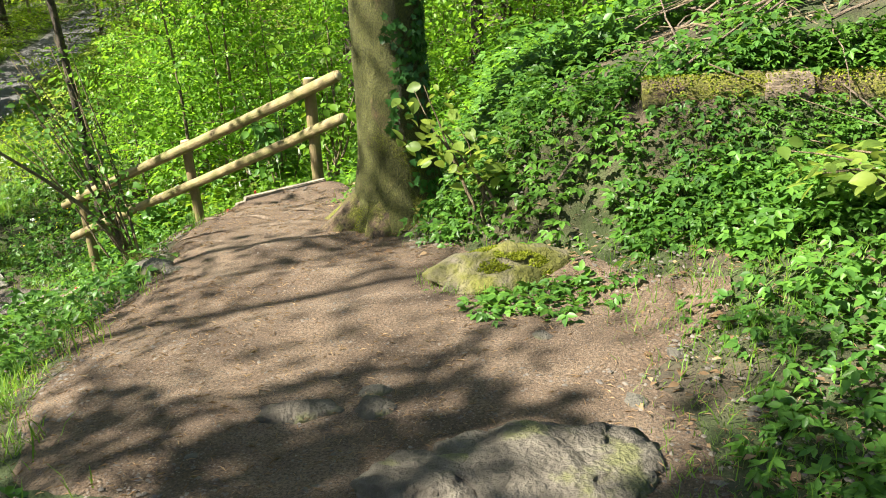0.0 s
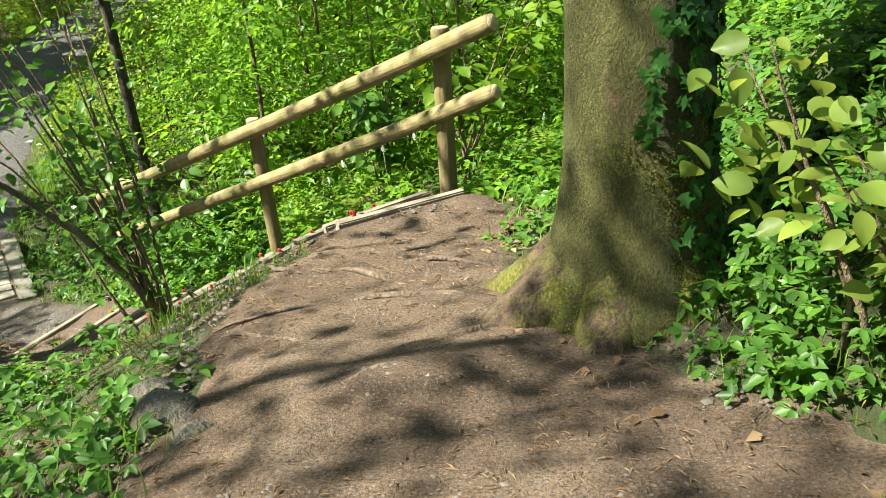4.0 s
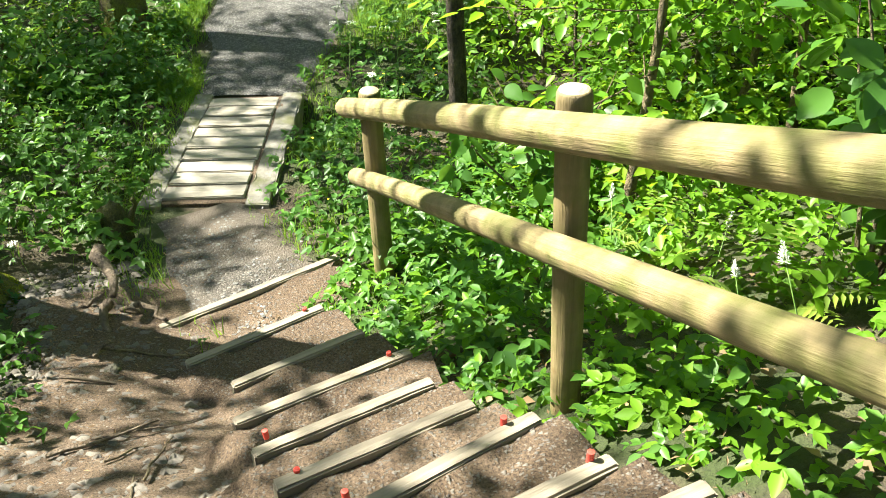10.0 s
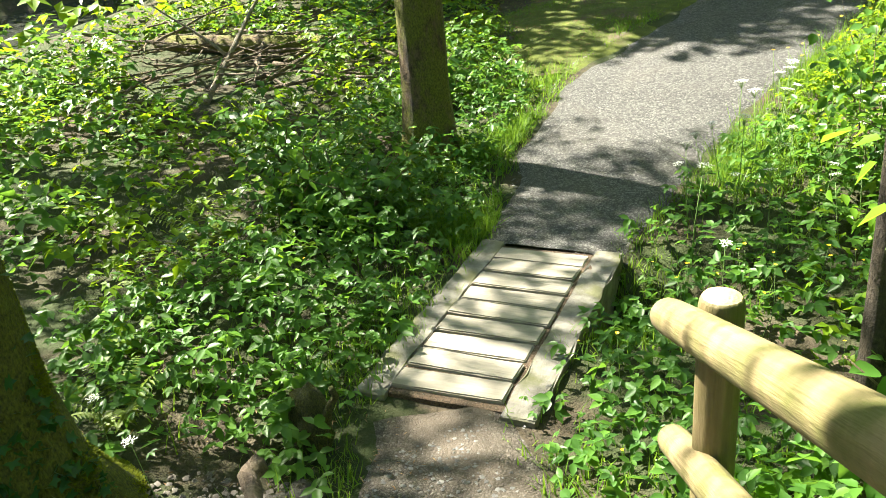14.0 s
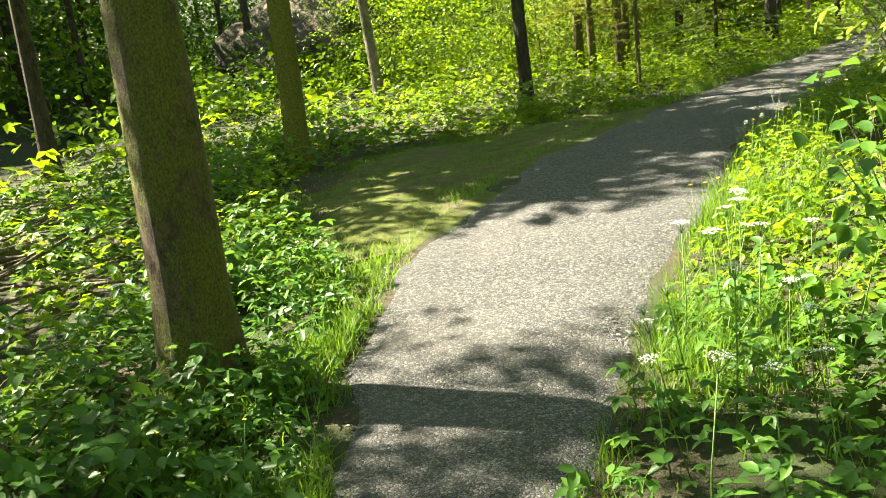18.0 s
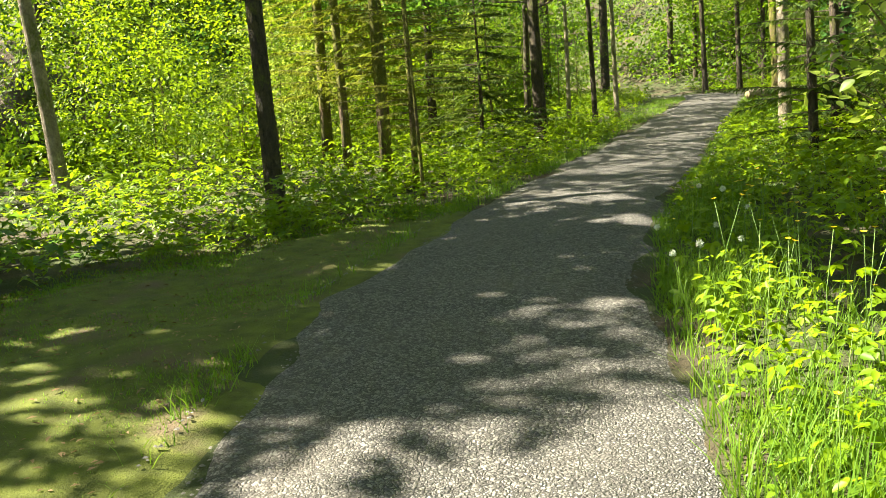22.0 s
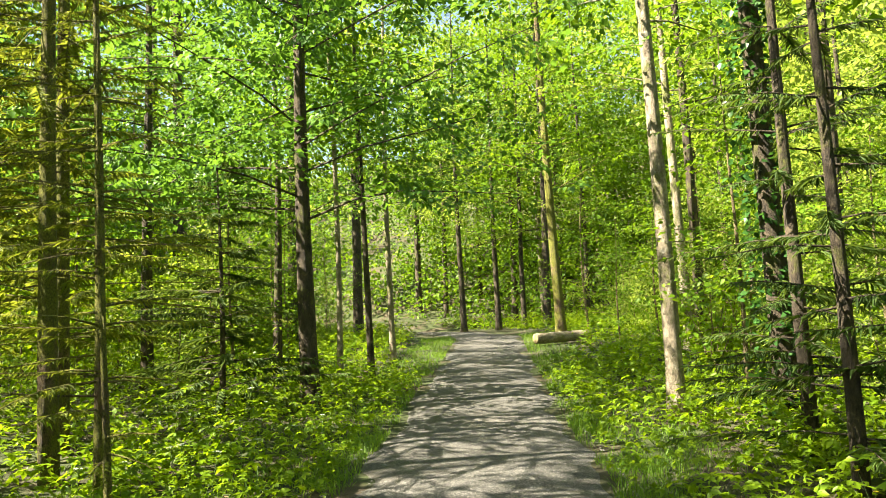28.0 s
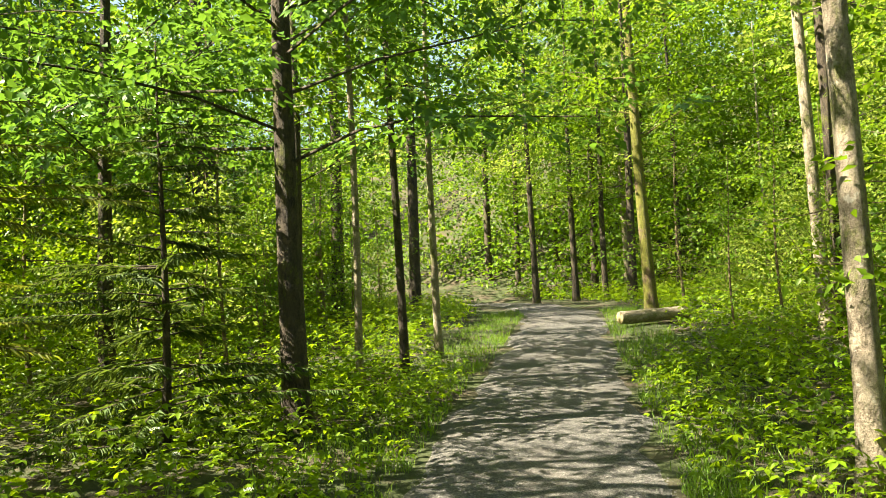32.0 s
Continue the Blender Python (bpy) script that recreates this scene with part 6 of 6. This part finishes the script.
for i in range(26):
    g_ = np.random.default_rng(800 + i)
    x_ = -5.3 + 3.1 * g_.uniform()
    y_ = 8.75 - 0.6 * (x_ + 5.1) + g_.normal(-0.2, 0.28)
    yaw_, l_ = g_.uniform(0, 3.14), g_.uniform(0.12, 0.5)
    e_ = (x_ + math.cos(yaw_) * l_, y_ + math.sin(yaw_) * l_)
    alone("fallen_stick", shade(raw_mesh("fallen_stick", *stick(np.array(on(x_, y_, 0.045)), np.array(on(*e_, 0.045)), 0.005 + 0.006 * g_.uniform(), 800 + i, bend=0.025), M_ROOT if i % 2 else M_TWIG)), "thin dry stick lying on the bare earth bank", "stick")

# surface roots on the trail and the torn root beside the lowest step
ROOTS = [(-0.80, 5.72, 195, 0.55, 0.035), (-0.95, 5.95, 170, 0.5, 0.03), (-1.2, 5.62, 215, 0.45, 0.026), (-1.25, 6.15, 150, 0.42, 0.026), (-1.5, 5.95, 190, 0.4, 0.022),
         (-1.05, 5.35, 200, 0.5, 0.03), (-1.5, 5.5, 165, 0.35, 0.02), (-1.75, 6.3, 140, 0.35, 0.02), (-0.9, 6.3, 130, 0.4, 0.024), (-2.2, 7.15, 150, 0.5, 0.022), (-2.6, 7.5, 170, 0.45, 0.02)]
for i, (x, y, a, l, r) in enumerate(ROOTS):
    g_ = np.random.default_rng(30 + i)
    q = np.linspace(0, 1, 12)
    yaw = radians(a) + np.cumsum(g_.normal(0, 0.16, 12))
    px, py = x + np.cumsum(np.cos(yaw)) * l / 9, y + np.cumsum(np.sin(yaw)) * l / 9
    r *= 0.62
    pz = ground_height(px, py) + 0.027 + r * (0.05 - 1.1 * np.abs(2 * q - 1) ** 3) + 0.35 * r * np.sin(11 * q + i)
    alone("surface_root", shade(raw_mesh("surface_root", *tube(np.stack([px, py, pz], -1), r * np.clip(np.sin(np.pi * (0.12 + 0.84 * q)) ** 0.6, 0.15, 1) * (1 - 0.35 * q), 10, 0.22, i), M_ROOT)), "worn pale tree root half sunk in the earth trail", "root")
torn = thing("torn_root", on(-5.55, 9.02), "torn root with hanging fibres beside the lowest step", "root")
for i, (a, b, r) in enumerate((((-0.45, 0.25, 0.12), (0.0, 0.0, 0.10), 0.045), ((0.0, 0.0, 0.1), (0.1, -0.12, -0.02), 0.03), ((0, 0, 0.1), (-0.02, -0.16, -0.02), 0.02), ((0.02, 0.05, 0.07), (0.22, 0.03, 0.0), 0.018), ((0.0, 0.02, 0.06), (0.16, 0.1, 0.0), 0.013), ((-0.1, 0.0, 0.08), (-0.2, -0.2, 0.0), 0.012))):
    part("root", shade(raw_mesh("root", *stick(a, b, r, 60 + i, bend=0.05), M_ROOT)), torn)
stump = thing("rotten_stump", on(-6.38, 9.62), "small rotten brown stump in the herbs", "stump")
part("body", rock_mesh("body", 0.11, 0.09, 0.19, M_BARK_BIG, 77, 3, 0.5), stump, pose(0, 0, 0.1))
part("splinter", shade(raw_mesh("splinter", *stick((0.05, 0, 0.1), (0.12, 0.05, 0.34), 0.03, 90), M_BARK_BIG)), stump)

# shrubs
hz = bush("hazel_shrub", -2.78, 6.98, 13, 2.0, 0.85, 0.06, M_HERB, 1, "many-stemmed hazel shrub with few leaves beside the steps", 5, 0.3, thick=0.013, aim=3.1)
part("bough", shade(raw_mesh("bough", *tube(np.array([(0, 0, 0.1), (-0.12, -0.06, 0.4), (-0.3, -0.15, 0.72), (-0.5, -0.25, 0.98), (-0.72, -0.4, 1.25), (-0.9, -0.6, 1.6)]), np.linspace(0.024, 0.009, 6), 8, 0.05), M_TWIG)), hz)
bush("hazel_shrub", 0.2, 5.0, 5, 0.85, 0.5, 0.085, M_YOUNG, 2, "bright hazel shoots beside the large tree", 4, 0.5, aim=2.6)
bush("hazel_shrub", 2.0, 3.6, 5, 0.6, 0.7, 0.085, M_YOUNG, 3, "hazel shoots hanging over the trail shelf", 4, 0.5, aim=3.0, arc=0.35)
bush("hazel_shrub", -1.35, 9.35, 8, 1.7, 0.8, 0.11, M_CROWN, 4, "hazel with large toothed leaves behind the fence", 5, 0.35)
bush("hazel_shrub", -2.1, 10.1, 7, 1.5, 0.7, 0.11, M_HERB, 5, "hazel with large toothed leaves behind the fence", 5, 0.3)
bush("hazel_shrub", -3.9, 10.9, 6, 1.0, 0.6, 0.12, M_HERB, 6, "low hazel with broad leaves beyond the fence", 4, 0.3)
bush("dogwood_bush", -7.4, 17.3, 12, 2.3, 1.1, 0.065, M_YOUNG, 7, "arching pale-leaved bush over the path edge", 9, 0.15, arc=0.2, thick=0.007)
bush("dogwood_bush", -6.9, 15.6, 12, 2.0, 1.0, 0.065, M_YOUNG, 8, "arching pale-leaved bush over the path edge", 9, 0.15, arc=0.2, thick=0.007)
bush("dogwood_bush", -7.6, 19.0, 10, 1.5, 0.9, 0.065, M_SUNNY, 9, "leafy bush on the bank beside the path", 8, 0.15, arc=0.2, thick=0.007)
bush("dogwood_bush", -6.4, 13.6, 10, 1.5, 0.9, 0.08, M_HERB, 10, "leafy bush beyond the white umbels", 5, 0.15, arc=0.2, thick=0.007)
for i, (x, y) in enumerate(((-9.9, 11.0), (-9.0, 10.7), (-10.6, 12.6), (-8.5, 10.9))):
    bush("bramble_bush", x, y, 9, 0.62, 0.5, 0.085, M_HERB, 20 + i, "dark leafy bramble beside the footbridge path", 5, 0.25)
for i, (x, y) in enumerate(((-17.8, 24.5), (-8.6, 29.2), (-8.4, 31.6))):
    bush("hazel_shrub", x, y, 10, 1.6, 0.8, 0.09, M_SUNNY, 30 + i, "leafy bush at the wood's edge, green brightened for sunlight", 5, 0.2)


# ferns
def fern(x, y, tall, seed):
    rng = np.random.default_rng(seed)
    root = thing("fern", on(x, y), "light green fern tuft on the bank", "fern", "ferns on the bank")
    for i in range(8):
        yaw = i * 0.785 + rng.normal(0, 0.2)
        s = np.linspace(0, 1, 16)
        pl = np.stack([np.cos(yaw) * tall * 0.7 * s, np.sin(yaw) * tall * 0.7 * s, tall * (1.3 * s - 0.75 * s ** 2)], -1)
        P = np.repeat(pl[2:], 2, 0)
        L = tall * 0.24 * np.repeat((1 - s[2:]) ** 0.7 + 0.05, 2)
        Y = yaw + np.tile((1.25, -1.25), 14)
        part("frond", raw_mesh("frond", *blades(P, Y, np.full(28, -0.1), np.zeros(28), L, L * 0.3, POINTED), M_YOUNG), root)


for i, (x, y, h) in enumerate(((-2.35, 9.65, 0.5), (-3.05, 10.4, 0.45), (-0.7, 8.6, 0.4), (-8.9, 9.9, 0.5), (-8.3, 9.4, 0.45), (-6.9, 8.9, 0.4))):
    fern(x, y, h, i)


# white umbels, yellow buttercups, dandelion clocks
def umbel(seed):
    rng = np.random.default_rng(seed)
    root = thing("umbel_flower", (0, 0, 0), "white flat flower umbel on a green stem", "flower", "white umbels along the path")
    part("stem", raw_mesh("stem", *tube(np.array([(0, 0, 0), (0.01, 0.01, 0.3), (0, 0.02, 0.6)]), [0.004, 0.003, 0.0025], 5), M_STEM), root)
    rays, P = [], []
    for i in range(13):
        a, r = i * 2.4, 0.042 * math.sqrt((i + 0.3) / 13)
        tip = np.array([math.cos(a) * r, 0.02 + math.sin(a) * r, 0.66 - 4 * r * r])
        rays.append(tube(np.array([(0, 0.02, 0.6), tip]), [0.0012, 0.001], 3, caps=False))
        for k in range(9):
            P.append(tip + rng.normal(0, 0.0055, 3) * (1, 1, 0.4))
    part("umbel_frame", raw_mesh("umbel_frame", *joined(rays), M_STEM), root, kind="stuff")
    P = np.array(P)
    m = len(P)
    part("bloom", raw_mesh("bloom", *blades(P, rng.uniform(0, 6.28, m), rng.normal(0.1, 0.3, m), np.zeros(m), 0.007, 0.008, POINTED), M_WHITE), root, kind="stuff")
    return root


def buttercup():
    root = thing("buttercup", (0, 0, 0), "yellow buttercup on a thin stem", "flower", "buttercups along the path")
    part("stem", raw_mesh("stem", *tube(np.array([(0, 0, 0), (0.02, 0.0, 0.3), (0.01, 0.02, 0.55)]), [0.002, 0.0018, 0.0012], 4), M_STEM), root)
    for i in range(5):
        part("petal", raw_mesh("petal", *blades(np.array([(0.01, 0.02, 0.55)]), np.array([i * 1.257]), np.array([0.5]), np.zeros(1), 0.017, 0.017, OVAL), M_YELLOW), root)
    return root


def clock():
    root = thing("dandelion_clock", (0, 0, 0), "pale fluffy dandelion seed head", "flower", "dandelion clocks")
    part("stem", raw_mesh("stem", *tube(np.array([(0, 0, 0), (0.01, 0, 0.15), (0, 0, 0.3)]), [0.003, 0.0025, 0.002], 5), M_STEM), root)
    rng = np.random.default_rng(3)
    d = rng.normal(0, 1, (90, 3))
    d /= np.linalg.norm(d, axis=1)[:, None]
    yaw, pit = np.arctan2(d[:, 1], d[:, 0]), np.arcsin(d[:, 2])
    part("seed_head", raw_mesh("seed_head", *blades(np.array((0, 0, 0.31)) + d * 0.004, yaw, pit, rng.uniform(0, 3, 90), 0.021, 0.005, BLADE), M_WHITE), root, kind="stuff")
    return root


def spike():
    root = thing("spike_flower", (0, 0, 0), "cream-white flower spike on a green stem", "flower", "white flower spikes on the bank")
    part("stem", raw_mesh("stem", *tube(np.array([(0, 0, 0), (0.015, 0.0, 0.25), (0.0, 0.01, 0.5)]), [0.003, 0.0025, 0.002], 5), M_STEM), root)
    rng = np.random.default_rng(8)
    u = rng.uniform(0, 1, 110)
    yaw = rng.uniform(0, 6.28, 110)
    part("bloom", raw_mesh("bloom", *blades(np.stack([0.004 * np.cos(yaw), 0.01 + 0.004 * np.sin(yaw), 0.46 + 0.075 * u], -1), yaw, 0.5 + 0.9 * u, np.zeros(110), 0.022 - 0.012 * u, 0.005, BLADE), M_WHITE), root, kind="stuff")
    return root


fl = random.Random(5)


def sow(proto_, count, x0, x1, y0, y1, lo, hi, low, high, side=1):
    made = 0
    while made < count:
        x, y = fl.uniform(x0, x1), fl.uniform(y0, y1)
        _, sd, wd, _ = lie(x, y)
        d = float(sd[0]) * side - float(wd[0])
        if not lo < d < hi:
            continue
        copy_thing(proto_, Matrix.Translation(on(x, y)) @ pose(0, 0, 0, fl.uniform(-12, 12), fl.uniform(-12, 12), fl.uniform(0, 360)) @ Matrix.Scale(fl.uniform(low, high), 4))
        made += 1


ub, bc, dc = umbel(1), buttercup(), clock()
ub.matrix_basis, bc.matrix_basis, dc.matrix_basis = Matrix.Translation(on(-7.45, 13.5)), Matrix.Translation(on(-8.4, 17.2)), Matrix.Translation(on(-9.3, 18.1))
sp = spike()
sp.matrix_basis = Matrix.Translation(on(-1.9, 9.1))
sow(sp, 11, -3.2, -0.2, 7.4, 10.6, 0.5, 2.4, 0.7, 1.0)
sow(ub, 34, -7.6, -6.0, 12.0, 14.2, 0.2, 1.7, 0.75, 1.1)
sow(ub, 8, -6.6, -5.6, 7.8, 9.0, 0.4, 2.2, 0.4, 0.7, -1)
sow(ub, 14, -13.6, -12.0, 22, 27, 0.3, 2.0, 0.6, 0.9, -1)
sow(bc, 120, -9.2, -6.5, 14.2, 21.5, 0.1, 1.6, 0.75, 1.15)
sow(bc, 26, -7.2, -5.0, 10.2, 13.0, 0.2, 1.4, 0.5, 0.8)
sow(bc, 14, -10, -6.5, 10.0, 14.0, 0.2, 1.4, 0.5, 0.8, -1)
sow(bc, 16, -10.4, -9.0, 26, 30, 0.1, 1.0, 0.6, 0.9)
sow(dc, 7, -9.6, -8.6, 17.2, 20.0, 0.05, 0.5, 0.8, 1.1)

# the pale log in the grass and the rock bank across the stream
flog = thing("pale_log", on(-10.9, 37.2), "pale weathered log lying in the grass by the path", "log")
part("stem", log_mesh("stem", 1.5, 0.12, [M_BARK_PALE, M_ENDGRAIN], 4, 14, 0.08), flog, along((-0.5, -0.4, 0.14), (0.7, 0.5, 0.18)))
rock("rock_bank", -27.2, 26.4, 3.0, 2.0, 1.9, M_CLIFF, 41, "bare brown rock bank above the stream", 30, 0.35, 4)

# leaf litter, needles and twigs on the earth


def litter(count, x0, x1, y0, y1, lo, hi, size, ratio, seed, where=None, lift=0.032):
    g = np.random.default_rng(seed)
    x, y = g.uniform(x0, x1, count * 6), g.uniform(y0, y1, count * 6)
    _, sd, wd, at = lie(x, y)
    d = np.abs(sd) - wd
    ok = (d > lo) & (d < hi)
    if where is not None:
        ok &= where(x, y, sd, d, at)
    x, y, d = x[ok][:count], y[ok][:count], d[ok][:count]
    k = len(x)
    L = size * g.uniform(0.4, 1.4, k)
    return blades(np.stack([x, y, ground_height(x, y) + np.where(d < 0, lift, 0.034)], -1), g.uniform(0, 6.28, k), g.normal(0.05, 0.15, k), g.normal(0, 0.25, k), L, L * ratio, POINTED)


stuff("litter", litter(19000, -3.5, 3, -0.5, 7.6, -3, 0.9, 0.032, 0.13, 1, UP), M_DEAD, "brown needles and twigs on the earth trail", "litter")
stuff("litter", litter(2600, -4, 3.5, -0.5, 11, -0.3, 3.0, 0.042, 0.6, 2, lambda x, y, sd, d, at: sd > 0), M_DEAD, "dry brown leaves among the herbs", "litter")
stuff("litter", litter(2500, -7, -2, 6.5, 10, -1, 2.5, 0.03, 0.2, 3), M_DEAD, "brown twigs on the bank beside the steps", "litter")
stuff("litter", litter(2500, -14.5, -10, 14, 25, 0.1, 2.6, 0.035, 0.4, 4, lambda x, y, sd, d, at: sd < 0), M_DEAD, "dry litter on the mossy verge", "litter")
